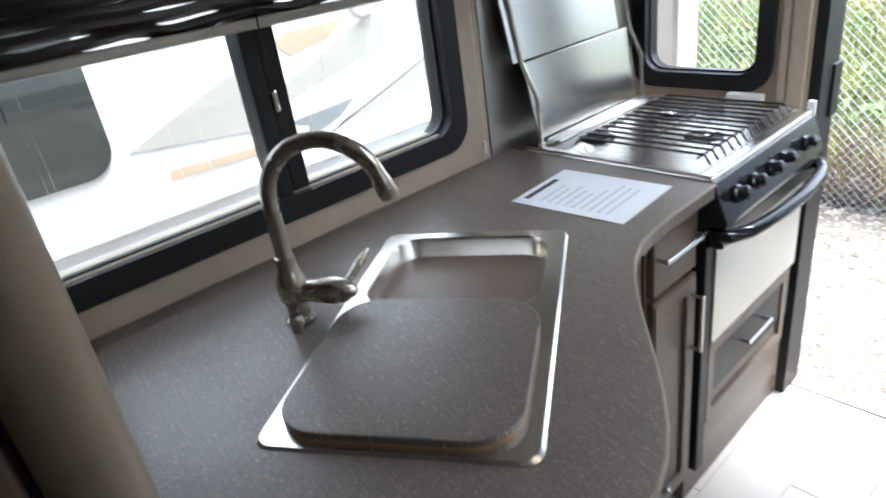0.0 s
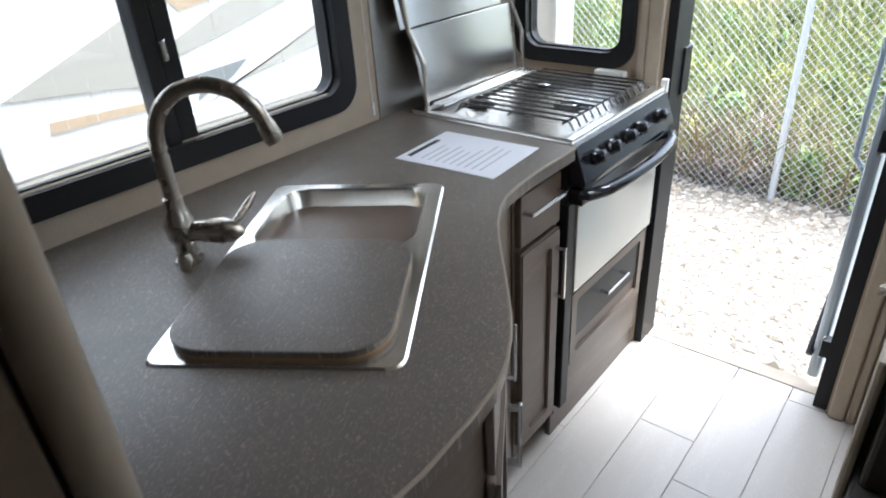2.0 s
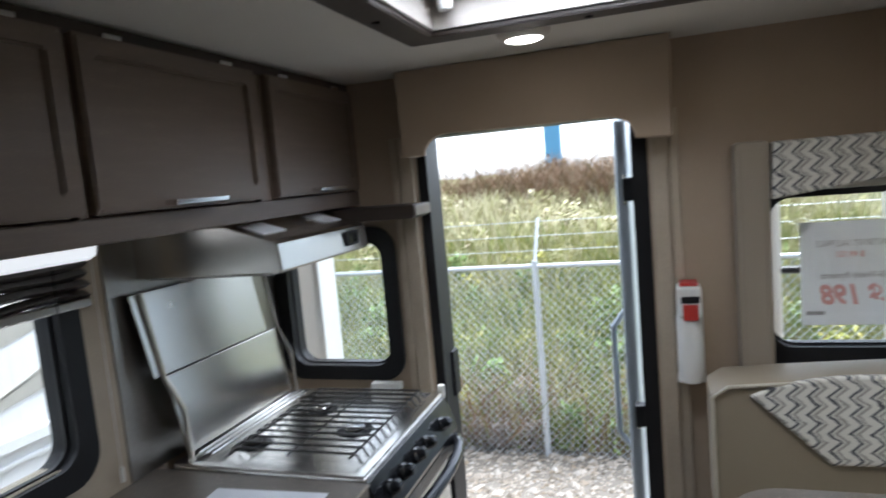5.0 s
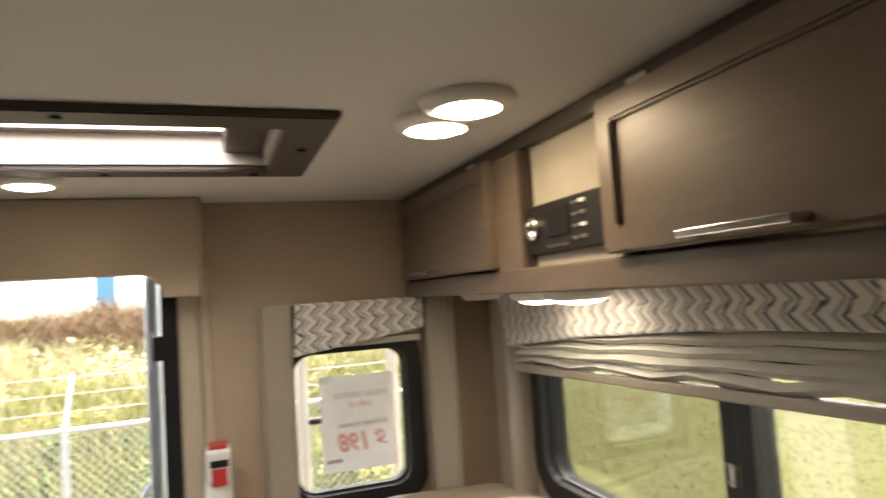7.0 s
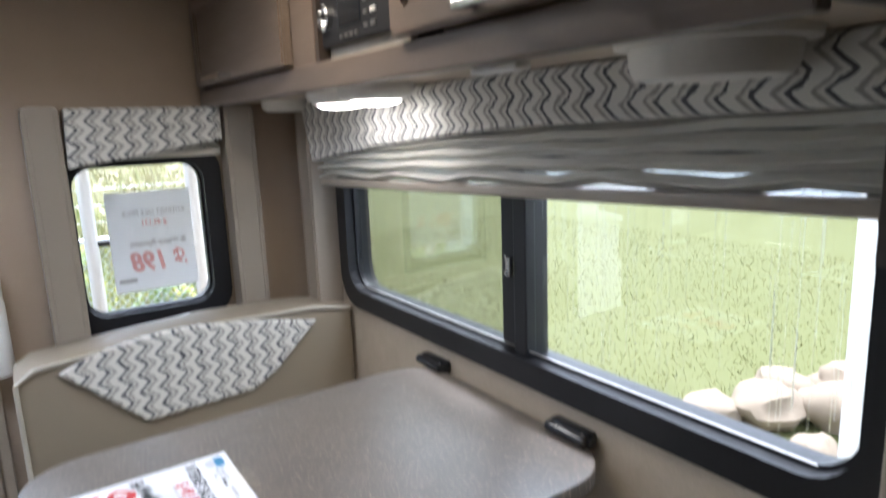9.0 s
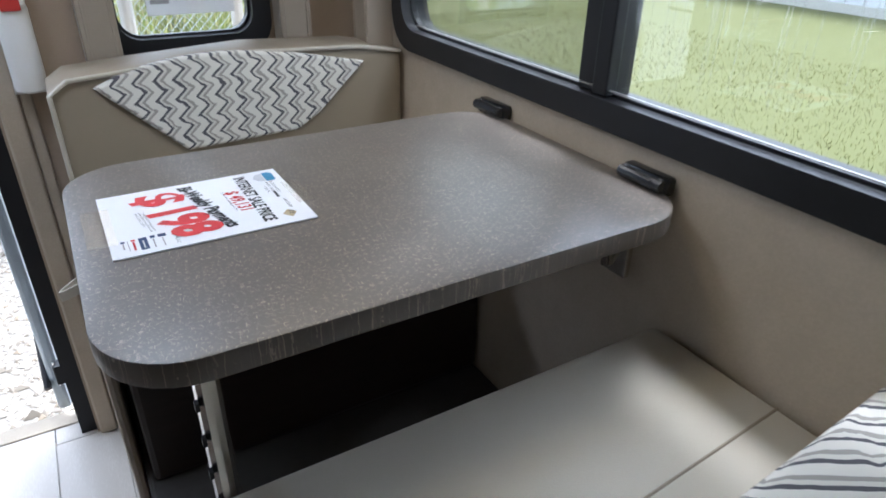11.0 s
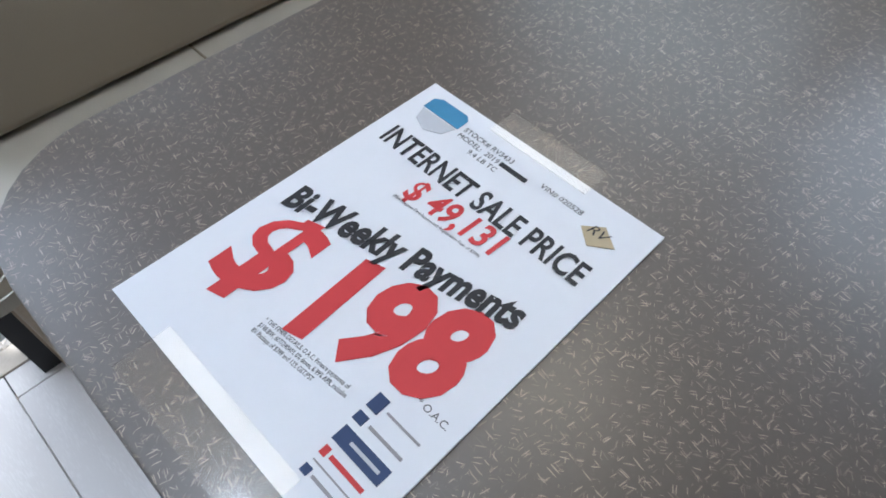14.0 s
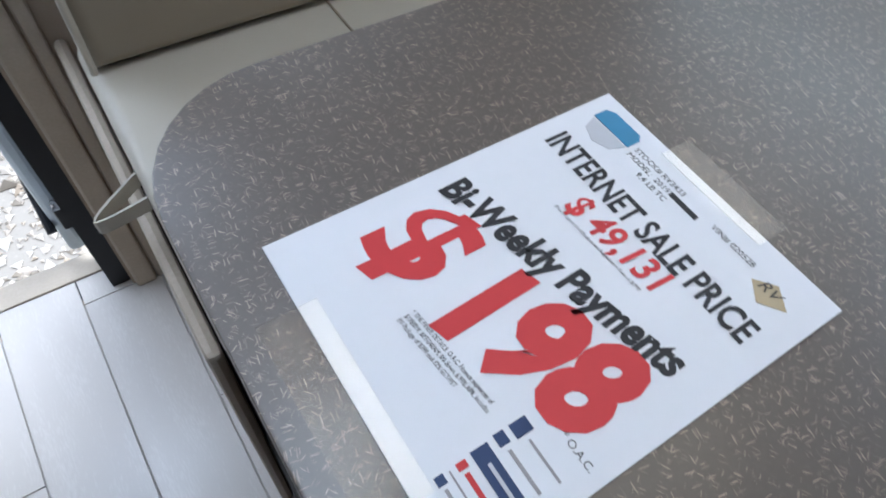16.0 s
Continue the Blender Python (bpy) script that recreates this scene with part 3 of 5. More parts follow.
r = thing("car_stereo", "black car stereo with a large volume knob in the cabinet bay", "stereo")
part("faceplate", box(0.822, 0.846, 1.750, 0.837, 1.103, 1.838, 0.004), BLACK, r)
part("display", box(0.8195, 0.955, 1.776, 0.8225, 1.03, 1.825, 0.001), BLACK_GLOSS, r)
part("knob", lathe([(0.021, 0), (0.021, 0.010), (0.017, 0.013), (0.016, 0.006), (0.004, 0.006)], pose(0.823, 1.074, 1.796, 0, -90, 0), 24), CHROME, r, "silver ringed volume knob", smooth=True)
for k in range(4):
    part("button", box(0.819, 0.905, 1.765 + k * 0.019, 0.8225, 0.922, 1.771 + k * 0.019, 0.001), WHITE if k % 2 else STEEL_SIDE, r)
    part("button", box(0.819, 0.965 + k * 0.018, 1.758, 0.8225, 0.975 + k * 0.018, 1.763, 0.001), STEEL_SIDE, r)
    part("button", box(0.819, 0.932, 1.765 + k * 0.019, 0.8225, 0.944, 1.770 + k * 0.019, 0.001), STEEL_SIDE, r)

# dark curtain nook past the cabinet's end
part("nook_panel", box(0.86, FRONT + 0.02, 1.50, 0.88, 0.24, 1.97), DARKWOOD)
tagged(bpy.data.objects["nook_panel"], "dark fabric-covered nook front beside the overhead cabinet", "panel")

# lamps and fittings under the cabinet
dish_lamp("under_cabinet_lamp", [(0.93, 1.27), (0.93, 1.12)], 0.072, "twin oval reading lamp lit under the cabinet", LAMP_SOFT, z=1.693, drop=0.035)
p = thing("small_spot_lamp", "small cream round spot lamp under the cabinet, unlit", "lamp")
part("body", lathe([(0.06, 0), (0.058, -0.02), (0.045, -0.03), (0.04, -0.028)], pose(0.98, 1.72, 1.693), 24), LAMP_RIM, p, smooth=True)
p = thing("speaker", "round cream speaker under the overhead cabinet", "speaker")
part("body", lathe([(0.085, 0), (0.082, -0.03), (0.075, -0.042), (0.01, -0.046)], pose(0.95, 0.44, 1.693), 32), LAMP_RIM, p, smooth=True)
part("flange", lathe([(0.10, 0), (0.098, -0.010), (0.085, -0.011)], pose(0.95, 0.44, 1.694), 32), LAMP_RIM, p, smooth=True)
part("catch_plate", box(0.91, 0.70, 1.682, 0.94, 0.80, 1.692, 0.003), WHITE)
tagged(bpy.data.objects["catch_plate"], "white rectangular plate under the cabinet", "plate")


# ---- window dressing, right and rear ----
def pad(name, axis, a, b, u0, v0, u1, v1, mat, label, bevel=0.005):
    ob = tagged(part(name, prism(rounded(u0, v0, u1, v1, 0.014, 3), axis, a, b, bevel, seg=3), mat), label, "window trim")
    for u in (u0 + 0.012, u1 - 0.012):
        part("piping", tube([axes(axis, a, u, v0 + 0.02), axes(axis, a, u, v1 - 0.02)], 0.0025, 6), mat, ob)
    return ob


pad("side_pad", 'y', REAR - 0.07, REAR - 0.001, 0.385, 1.075, 0.465, 1.69, PADDED, "padded pewter leatherette side pad of the small window")
pad("side_pad", 'y', REAR - 0.07, REAR - 0.001, 0.852, 1.075, 0.935, 1.69, PADDED, "padded pewter leatherette side pad of the small window")
pad("side_pad", 'x', RIGHT - 0.075, RIGHT - 0.001, 1.70, 1.075, 1.79, 1.68, PADDED, "padded pewter leatherette side pad of the wide window")
pad("side_pad", 'x', RIGHT - 0.075, RIGHT - 0.001, 0.17, 0.98, 0.285, 1.68, PADDED, "padded pewter leatherette side pad of the wide window")
tagged(part("fabric_valance", prism([(0.845, 1.685), (0.475, 1.685), (0.468, 1.54), (0.845, 1.595)], 'y', REAR - 0.068, REAR - 0.02, 0.006), CHEVRON), "zigzag-patterned fabric valance over the small window", "valance")
tagged(part("fabric_valance", prism([(0.288, 1.618), (0.288, 1.6925), (1.73, 1.6925), (1.67, 1.530), (1.30, 1.572), (0.87, 1.605)], 'x', RIGHT - 0.083, RIGHT - 0.03, 0.006), CHEVRON), "zigzag-patterned fabric valance over the wide window", "valance")


def blind(name, axis, face, inward, u0, u1, z0, z1, folds, mat, label, sag=0.0, rail_mat=None):
    root = thing(name, label, "blind")
    bm = bmesh.new()
    n = 14
    for k in range(folds):
        za = z0 + 0.02 + (z1 - z0 - 0.02) * k / folds
        zb = z0 + 0.02 + (z1 - z0 - 0.02) * (k + 1) / folds
        rows = []
        for j in range(n + 1):
            u = u0 + (u1 - u0) * j / n
            w = 0.006 * math.sin(j * 2.1 + k * 1.3) + sag * math.sin(math.pi * j / n)
            zz = ((za, 0.004), ((za + zb) / 2, 0.024 + 0.004 * math.sin(k * 2.2)), (zb, 0.004))
            rows.append([bm.verts.new(axes(axis, face + inward * (0.012 + d), u, z + w * (0.4 if k else 1))) for z, d in zz])
        for p, q in zip(rows, rows[1:]):
            for c in range(2):
                bm.faces.new((p[c], p[c + 1], q[c + 1], q[c]))
    part("pleats", bm, mat, root)
    part("bottom_rail", box(*axes(axis, face + inward * 0.008, u0, z0), *axes(axis, face + inward * 0.034, u1, z0 + 0.02), 0.004), rail_mat or mat, root, "blind bottom rail")
    return root


wide = blind("pleated_blind", 'x', RIGHT - 0.038, -1, 0.29, 1.65, 1.462, 1.60, 6, BLIND, "cream pleated blind drawn up over the wide dinette window", rail_mat=PADDED)
for o in wide.children:
    for vtx in o.data.vertices:
        vtx.co.z += (1.72 - vtx.co.y) * (0.032 + 0.18 * max(0, vtx.co.z - 1.48))
blind("pleated_blind", 'y', REAR, -1, 0.475, 0.845, 1.555, 1.62, 3, BLIND, "cream pleated blind drawn up over the small window")
b = blind("pleated_blind", 'x', LEFT, 1, 0.07, 1.14, 1.455, 1.58, 5, BLIND_DARK, "dark grey blind drawn up over the kitchen window", rail_mat=STEEL_SIDE)
for y in (0.16, 0.60, 1.05):
    part("cord", tube([(LEFT + 0.035, y, 1.40), (LEFT + 0.035, y + 0.004, 1.60)], 0.0016, 5), BLACK, b)
for y, lo in ((0.12, 1.10), (0.135, 1.06), (1.165, 1.06)):
    part("pull_cord", tube([(LEFT + 0.02, y, lo), (LEFT + 0.02, y, 1.56)], 0.0013, 5), WHITE, b)
part("cord_weight", tube([(LEFT + 0.02, 1.165, 1.03), (LEFT + 0.02, 1.165, 1.065)], 0.005, 8), WHITE, b, "white cord weight")

# ---- dinette ----
t = thing("dinette_table", "speckled brown laminate dinette table with rounded corners", "table")
part("tabletop", prism(rounded(0.283, 0.664, 1.092, 1.252, 0.10, 8), 'z', TABLE - 0.032, TABLE, 0.003), COUNTERTOP, t, smooth=True)
leg = part("leg", tube([(0.385, 0.76, 0.375), (0.385, 0.76, TABLE - 0.04)], 0.016, 12), STEEL, t, "perforated steel leg")
for k in range(9):
    part("hole", box(0.366, 0.743, 0.5 + k * 0.055, 0.371, 0.752, 0.512 + k * 0.055), BLACK, leg)
for y in (0.775, 1.205):
    c = part("wall_clip", prism(rounded(y - 0.048, TABLE - 0.008, y + 0.048, TABLE + 0.024, 0.008, 3), 'x', RIGHT - 0.026, RIGHT - 0.001, 0.006), BLACK_GLOSS, t, "glossy black table clip", smooth=True)
    part("clip_roll", tube([(RIGHT - 0.030, y - 0.044, TABLE + 0.011), (RIGHT - 0.030, y + 0.044, TABLE + 0.011)], 0.010, 10), BLACK_GLOSS, c)
    for dy in (-0.036, 0.036):
        part("screw", lathe([(0.005, 0), (0.004, 0.003)], pose(RIGHT - 0.026, y + dy, TABLE + 0.018, 0, -90, 0), 10), CHROME, c)
bm = tube([(0.86, 0.80, TABLE - 0.04), (1.085, 0.82, 0.93)], 0.005, 8)
tube([(1.05, 0.80, TABLE - 0.04), (1.088, 0.82, 0.90)], 0.005, 8, bm)
br = part("brace", bm, STEEL, t, "steel folding brace")
part("brace_plate", box(1.09, 0.785, 0.885, 1.104, 0.845, 0.955, 0.003), STEEL, br)

structure(part("platform", box(0.285, -0.60, -0.004, RIGHT - 0.001, REAR - 0.001, 0.37, 0.01), CARPET), "raised dinette platform covered in dark carpet")


def bench(name, y0, y1, top, label):
    root = thing(name, label, "bench")
    part("base", box(0.30, min(y0, y1), 0.371, RIGHT - 0.004, max(y0, y1), top - 0.10, 0.012), DARKWOOD, root, "dark wood bench base")
    bm = box(0.285, min(y0, y1) - 0.01, top - 0.099, RIGHT - 0.006, max(y0, y1) + 0.01, top, 0.022, seg=3)
    c = part("seat_cushion", bm, VINYL_PALE, root, "pale leatherette seat cushion", smooth=True)
    for x in (0.62, 0.90) if name == "dinette_bench" else ():
        part("seam", tube([(x, min(y0, y1) + 0.02, 0.8005), (x, max(y0, y1) - 0.02, 0.8005)], 0.0022, 6), VINYL, c)
    return root


rb = bench("dinette_bench", 1.235, 1.72, 0.80, "pale leatherette dinette bench under the small window")
pts = [(0.292, 0.805), (0.292, 1.10), (0.33, 1.125), (0.46, 1.135), (0.72, 1.15), (0.98, 1.14), (1.098, 1.12), (1.098, 0.805)]
bk = part("back_cushion", prism(pts, 'y', 1.63, 1.80, 0.022, seg=3), VINYL, rb, "taupe leatherette back cushion", smooth=True)
pts = [(0.375, 1.105)] + [(0.375 + 0.605 * k / 12, 1.105 + 0.052 * math.sin(math.pi * (k / 12) ** 0.8)) for k in range(1, 12)] + [(0.985, 1.105), (0.86, 0.99), (0.80, 0.955), (0.54, 0.945)]
part("fabric_inset", prism(pts, 'y', 1.618, 1.64, 0.007), CHEVRON, bk, "zigzag-patterned fabric inset")
part("piping", tube([(0.294, 1.628, 0.81), (0.294, 1.628, 1.098), (0.33, 1.628, 1.124), (0.46, 1.628, 1.134), (0.72, 1.628, 1.149), (0.98, 1.628, 1.139), (1.09, 1.628, 1.12)], 0.005, 8), VINYL_PALE, bk)
strap = [(0.284 - 0.065 * math.sin(math.pi * k / 10), 1.44 + 0.045 * k / 10, 0.765 - 0.03 * math.sin(math.pi * k / 10)) for k in range(11)]
bm = bmesh.new()
rows = [[bm.verts.new((x, y, z - 0.011)), bm.verts.new((x, y, z + 0.011))] for x, y, z in strap]
for a, c in zip(rows, rows[1:]):
    bm.faces.new((a[0], a[1], c[1], c[0]))
st = part("pull_strap", bm, VINYL_PALE, rb, "pale webbing pull strap")
st.modifiers.new("thick", 'SOLIDIFY').thickness = 0.003
part("aisle_panel", box(0.262, 1.26, 0.002, 0.283, 1.895, 0.69, 0.01), CREAM, rb, "cream aisle side panel")
nb = bench("near_bench", 0.09, 0.70, 0.838, "pale leatherette dinette bench with a seam")
part("seam", tube([(0.30, 0.42, 0.838), (1.09, 0.47, 0.838)], 0.0022, 6), VINYL, nb)
part("back_cushion", prism([(0.78, 0.84), (0.78, 0.93), (1.09, 0.985), (1.09, 0.84)], 'y', 0.215, 0.36, 0.02, seg=3), CHEVRON, nb, "zigzag-patterned back cushion", smooth=True)
part("end_panel", box(0.94, 0.092, 0.38, 1.104, 0.128, 1.20, 0.006), DARKWOOD, nb, "dark wood end panel")
vent = thing("slotted_vent", "pale grey plastic vent plate with dark slots", "vent")
part("plate", prism(rounded(0.13, 0.93, 0.235, 1.13, 0.02, 4), 'x', 0.975, 0.998, 0.006), WHITE, vent)
for k in range(6):
    part("slot", box(0.9735, 0.145, 0.96 + k * 0.026, 0.978, 0.175, 0.971 + k * 0.026), BLACK, vent)

# ---- fire extinguisher ----
e = thing("fire_extinguisher", "white fire extinguisher with red label in a wall bracket", "extinguisher")
part("bottle", lathe([(0.02, 0.0), (0.032, 0.006), (0.034, 0.02), (0.034, 0.18), (0.028, 0.2), (0.022, 0.21)], pose(0.262, REAR - 0.045, 1.055), 28), WHITE, e, smooth=True)
part("head", box(0.232, REAR - 0.082, 1.24, 0.294, REAR - 0.002, 1.325, 0.008), WHITE, e, "white plastic head")
part("red_band", box(0.246, REAR - 0.0850, 1.235, 0.284, REAR - 0.078, 1.278, 0.002), RED_PLASTIC, e, "red label")
part("gauge", box(0.242, REAR - 0.0865, 1.282, 0.288, REAR - 0.080, 1.30, 0.002), BLACK, e)
part("bracket", box(0.225, REAR - 0.02, 1.045, 0.30, REAR - 0.001, 1.07, 0.003), WHITE, e)
part("cap", box(0.24, REAR - 0.07, 1.325, 0.286, REAR - 0.01, 1.334, 0.003), RED_PLASTIC, e)

# ---- price sheets ----
PX, PY, PW, PL = 0.585, 1.104, 0.202, 0.261


def on_table(u, v, turn=0.0, z=TABLE + 0.0032):
    """Lettering on the sheet: u to the right of the sheet's corner, v down from its top."""
    ca, sa = math.cos(radians(turn)), math.sin(radians(turn))
    return lambda a, b: Vector((PX - v + a * sa + b * ca, PY - u - a * ca + b * sa, z))


def sheet_rect(u0, v0, u1, v1, z0=TABLE + 0.0028, z1=TABLE + 0.0032):
    return box(PX - v1, PY - u1, z0, PX - v0, PY - u0, z1)


sh = thing("price_sheet", "white printed price sheet with red figures taped to the table", "paper")
part("sheet", sheet_rect(0, 0, PW, PL, TABLE + 0.0006, TABLE + 0.0027), PAPER, sh, "white paper")
part("tape", sheet_rect(0.062, -0.018, 0.146, 0.008, TABLE + 0.0033, TABLE + 0.0036), TAPE, sh, "clear tape")
part("tape", sheet_rect(0.045, 0.25, 0.162, 0.285, TABLE + 0.0033, TABLE + 0.0036), TAPE, sh, "clear tape")
for o in sh.children:
    if o.name.startswith("tape"):
        o.visible_shadow = False
text_mesh("heading", "INTERNET SALE PRICE", 0.0250, on_table(0.013, 0.0685), INK_BLACK, sh, weight=0.0006, squeeze=0.70)
text_mesh("price", "$ 49,131", 0.0260, on_table(0.062, 0.0930, 4), INK_RED, sh, shear=0.15, weight=0.0006, squeeze=0.84)
text_mesh("subheading", "Bi-Weekly Payments", 0.0270, on_table(0.014, 0.1525, 12.5), INK_BLACK, sh, shear=0.25, weight=0.0011, squeeze=0.75)
text_mesh("payment_sign", "$", 0.081, on_table(0.0200, 0.2155, 17), INK_RED, sh, shear=0.28, weight=0.0024, squeeze=1.10)
text_mesh("payment", "198", 0.081, on_table(0.0785, 0.2065, 16.5), INK_RED, sh, shear=0.28, weight=0.0038, squeeze=0.87)
text_mesh("small_print", "STOCK# RV3433", 0.0062, on_table(0.050, 0.022), INK_BLACK, sh)
text_mesh("small_print", "MODEL:  2019", 0.0062, on_table(0.050, 0.029), INK_BLACK, sh)
part("covered_word", sheet_rect(0.089, 0.0248, 0.112, 0.0285), INK_BLACK, sh)
text_mesh("small_print", "9.4 LB TC", 0.0062, on_table(0.066, 0.036), INK_BLACK, sh)
text_mesh("small_print", "VIN# 020528", 0.0062, on_table(0.121, 0.024), INK_BLACK, sh)
text_mesh("small_print", "(Plus Propane Certification and Registration Fees of $399)", 0.0036, on_table(0.060, 0.098, 3), INK_BLACK, sh, squeeze=0.85)
for k, w in enumerate(("* THE FINER DETAILS: O.A.C. Finance payments of", "$198/BW, 60T/240AM, 0% down, 6.99% APR, includes", "RV Package of $399 and 12% GST/PST")):
    text_mesh("small_print", w, 0.0042, on_table(0.078, 0.211 + k * 0.0046, 6), INK_BLACK, sh, squeeze=0.72)
text_mesh("small_print", "* O.A.C.", 0.0062, on_table(0.172, 0.184), INK_BLACK, sh)
part("dealer_mark", prism([(PX - v, PY - u) for u, v in ((0.012, 0.013), (0.018, 0.009), (0.042, 0.009), (0.046, 0.013), (0.046, 0.024), (0.012, 0.024))], 'z', TABLE + 0.0028, TABLE + 0.0031), INK_BLUE, sh)
part("dealer_mark_lower", prism([(PX - v, PY - u) for u, v in ((0.013, 0.025), (0.045, 0.025), (0.041, 0.036), (0.029, 0.041), (0.017, 0.036))], 'z', TABLE + 0.0028, TABLE + 0.0031), INK_PALE, sh)
part("diamond_mark", prism([(PX - v, PY - u) for u, v in ((0.160, 0.030), (0.172, 0.020), (0.186, 0.030), (0.172, 0.040))], 'z', TABLE + 0.0028, TABLE + 0.0031), INK_GOLD, sh)
text_mesh("diamond_word", "RV", 0.011, on_table(0.164, 0.031, 0, TABLE + 0.0034), INK_BLACK, sh, shear=0.3)
part("bank_mark", sheet_rect(0.155, 0.193, 0.163, 0.203), INK_NAVY, sh)
part("bank_word", sheet_rect(0.166, 0.1975, 0.190, 0.1988), INK_BACK_DARK, sh)
part("bank_mark", sheet_rect(0.155, 0.2065, 0.162, 0.2125), INK_NAVY, sh)
part("bank_word", sheet_rect(0.165, 0.2085, 0.189, 0.2103), INK_BACK_DARK, sh)
part("bank_bar", sheet_rect(0.156, 0.2165, 0.190, 0.2265), INK_NAVY, sh)
part("bank_bar_word", sheet_rect(0.165, 0.2205, 0.186, 0.2225, TABLE + 0.0033, TABLE + 0.0035), INK_PALE, sh)
part("bank_mark", sheet_rect(0.157, 0.230, 0.161, 0.2355), INK_RED, sh)
part("bank_word", sheet_rect(0.163, 0.2315, 0.187, 0.2342), INK_RED, sh)
part("bank_word", sheet_rect(0.158, 0.2388, 0.187, 0.2397), INK_BACK_DARK, sh)
part("bank_mark", sheet_rect(0.157, 0.2425, 0.162, 0.2475), INK_NAVY, sh)
part("bank_word", sheet_rect(0.164, 0.2442, 0.180, 0.2460), INK_BACK_DARK, sh)

# the sheet taped to the small window, seen from behind
SX, SZ, SY = 0.762, 1.466, REAR + 0.036


def on_window(u, v):
    return lambda a, b: Vector((SX - u - a, SY - 0.0012, SZ - v + b))


ws = thing("window_price_sheet", "white price sheet taped to the window, print showing through reversed", "paper")
part("sheet", box(SX - 0.215, SY - 0.0008, SZ - 0.275, SX, SY + 0.0008, SZ), PAPER, ws)
text_mesh("heading", "INTERNET SALE PRICE", 0.0235, on_window(0.016, 0.066), INK_BACK_DARK, ws, squeeze=0.70)
text_mesh("price", "$ 49,131", 0.022, on_window(0.066, 0.094), INK_BACK, ws, weight=0.0005, squeeze=0.86)
text_mesh("subheading", "Bi-Weekly Payments", 0.0235, on_window(0.02, 0.150), INK_BACK_DARK, ws, shear=0.2, weight=0.0004, squeeze=0.75)
text_mesh("payment", "$ 198", 0.072, on_window(0.022, 0.218), INK_BACK, ws, shear=0.2, weight=0.0025, squeeze=0.86)
part("bank_bar", box(SX - 0.205, SY - 0.0012, SZ - 0.248, SX - 0.16, SY - 0.0009, SZ - 0.238), INK_BACK_DARK, ws)
part("tape", box(SX - 0.23, SY - 0.0015, SZ - 0.02, SX - 0.19, SY + 0.001, SZ + 0.012), TAPE, ws)

# ---- kitchen ----
front = [(-0.452, 1.286), (-0.452, 1.10), (-0.446, 1.02)]
# S-shaped counter front, swelling towards the aisle
for k in range(1, 12):
    a = k / 12
    front.append((-0.446 + 0.335 * (3 * a * a - 2 * a ** 3) ** 0.92, 1.02 - 0.60 * a ** 0.93))
front += [(-0.108, 0.40), (-0.100, 0.30), (-0.104, 0.20), (-0.125, 0.13), (-0.165, 0.085), (-0.22, 0.055), (-0.30, 0.040)]
outline = [(LEFT + 0.002, 0.040), (LEFT + 0.002, 1.286)] + front

# sink, set askew in the counter
SN = Vector((-0.228, 0.413, 0))          # near corner at the aisle side
along = (Vector((-0.582, 0.938, 0)) - SN)
across = (Vector((-0.539, 0.197, 0)) - SN)
SL, SW = along.length, across.length
along.normalize()
across = (across - along * across.dot(along)).normalized()


def sink_pt(u, v, z):
    """u along the sink from its near end, v from the aisle side to the window side."""
    return SN + along * u + across * v + Vector((0, 0, z))


def sink_prism(points, z0, z1, bevel=0.0):
    return prism([tuple(sink_pt(u, v, 0))[:2] for u, v in points], 'z', z0, z1, bevel)


ct = bmesh.new()
hole = rounded(0.012, 0.012, SL - 0.012, SW - 0.012, 0.02, 4)
top = [ct.verts.new((x, y, COUNTER)) for x, y in outline]
hol = [ct.verts.new(sink_pt(u, v, COUNTER)) for u, v in hole]
es = [ct.edges.new((a[i], a[(i + 1) % len(a)])) for a in (top, hol) for i in range(len(a))]
bmesh.ops.triangle_fill(ct, use_beauty=True, edges=es)
for f in list(ct.faces):
    p = f.calc_center_median() - SN
    if 0.012 < p.dot(along) < SL - 0.012 and 0.012 < p.dot(across) < SW - 0.012:
        ct.faces.remove(f)
for f in ct.faces:
    f.normal_update()
    if f.normal.z < 0:
        f.normal_flip()
ext = bmesh.ops.extrude_face_region(ct, geom=list(ct.faces))
for vtx in (g for g in ext["geom"] if isinstance(g, bmesh.types.BMVert)):
    vtx.co.z -= 0.036
counter = tagged(part("worktop", ct, COUNTERTOP), "dark speckled laminate worktop with a curved front edge", "worktop")
pale = [(x + 0.0015, y - 0.0005, COUNTER - 0.004) for x, y in front]
part("edge_band", tube(pale, 0.0035, 6), PADDED, counter, "pale edge banding")

sk = thing("kitchen_sink", "double-bowl stainless sink set in the worktop", "sink")
rim_o = rounded(0, 0, SL, SW, 0.026, 5)
bowl = (SL * 0.545, 0.034, SL - 0.026, SW - 0.03)
bowl2 = (0.04, 0.045, SL * 0.50, SW - 0.035)
rm = bmesh.new()
loops = [[rm.verts.new(sink_pt(u, v, COUNTER + 0.004)) for u, v in pts] for pts in (rounded(0.004, 0.004, SL - 0.004, SW - 0.004, 0.024, 5), rounded(*bowl, 0.055, 6), rounded(*bowl2, 0.055, 6))]
es = [rm.edges.new((a[i], a[(i + 1) % len(a)])) for a in loops for i in range(len(a))]
bmesh.ops.triangle_fill(rm, use_beauty=True, edges=es)
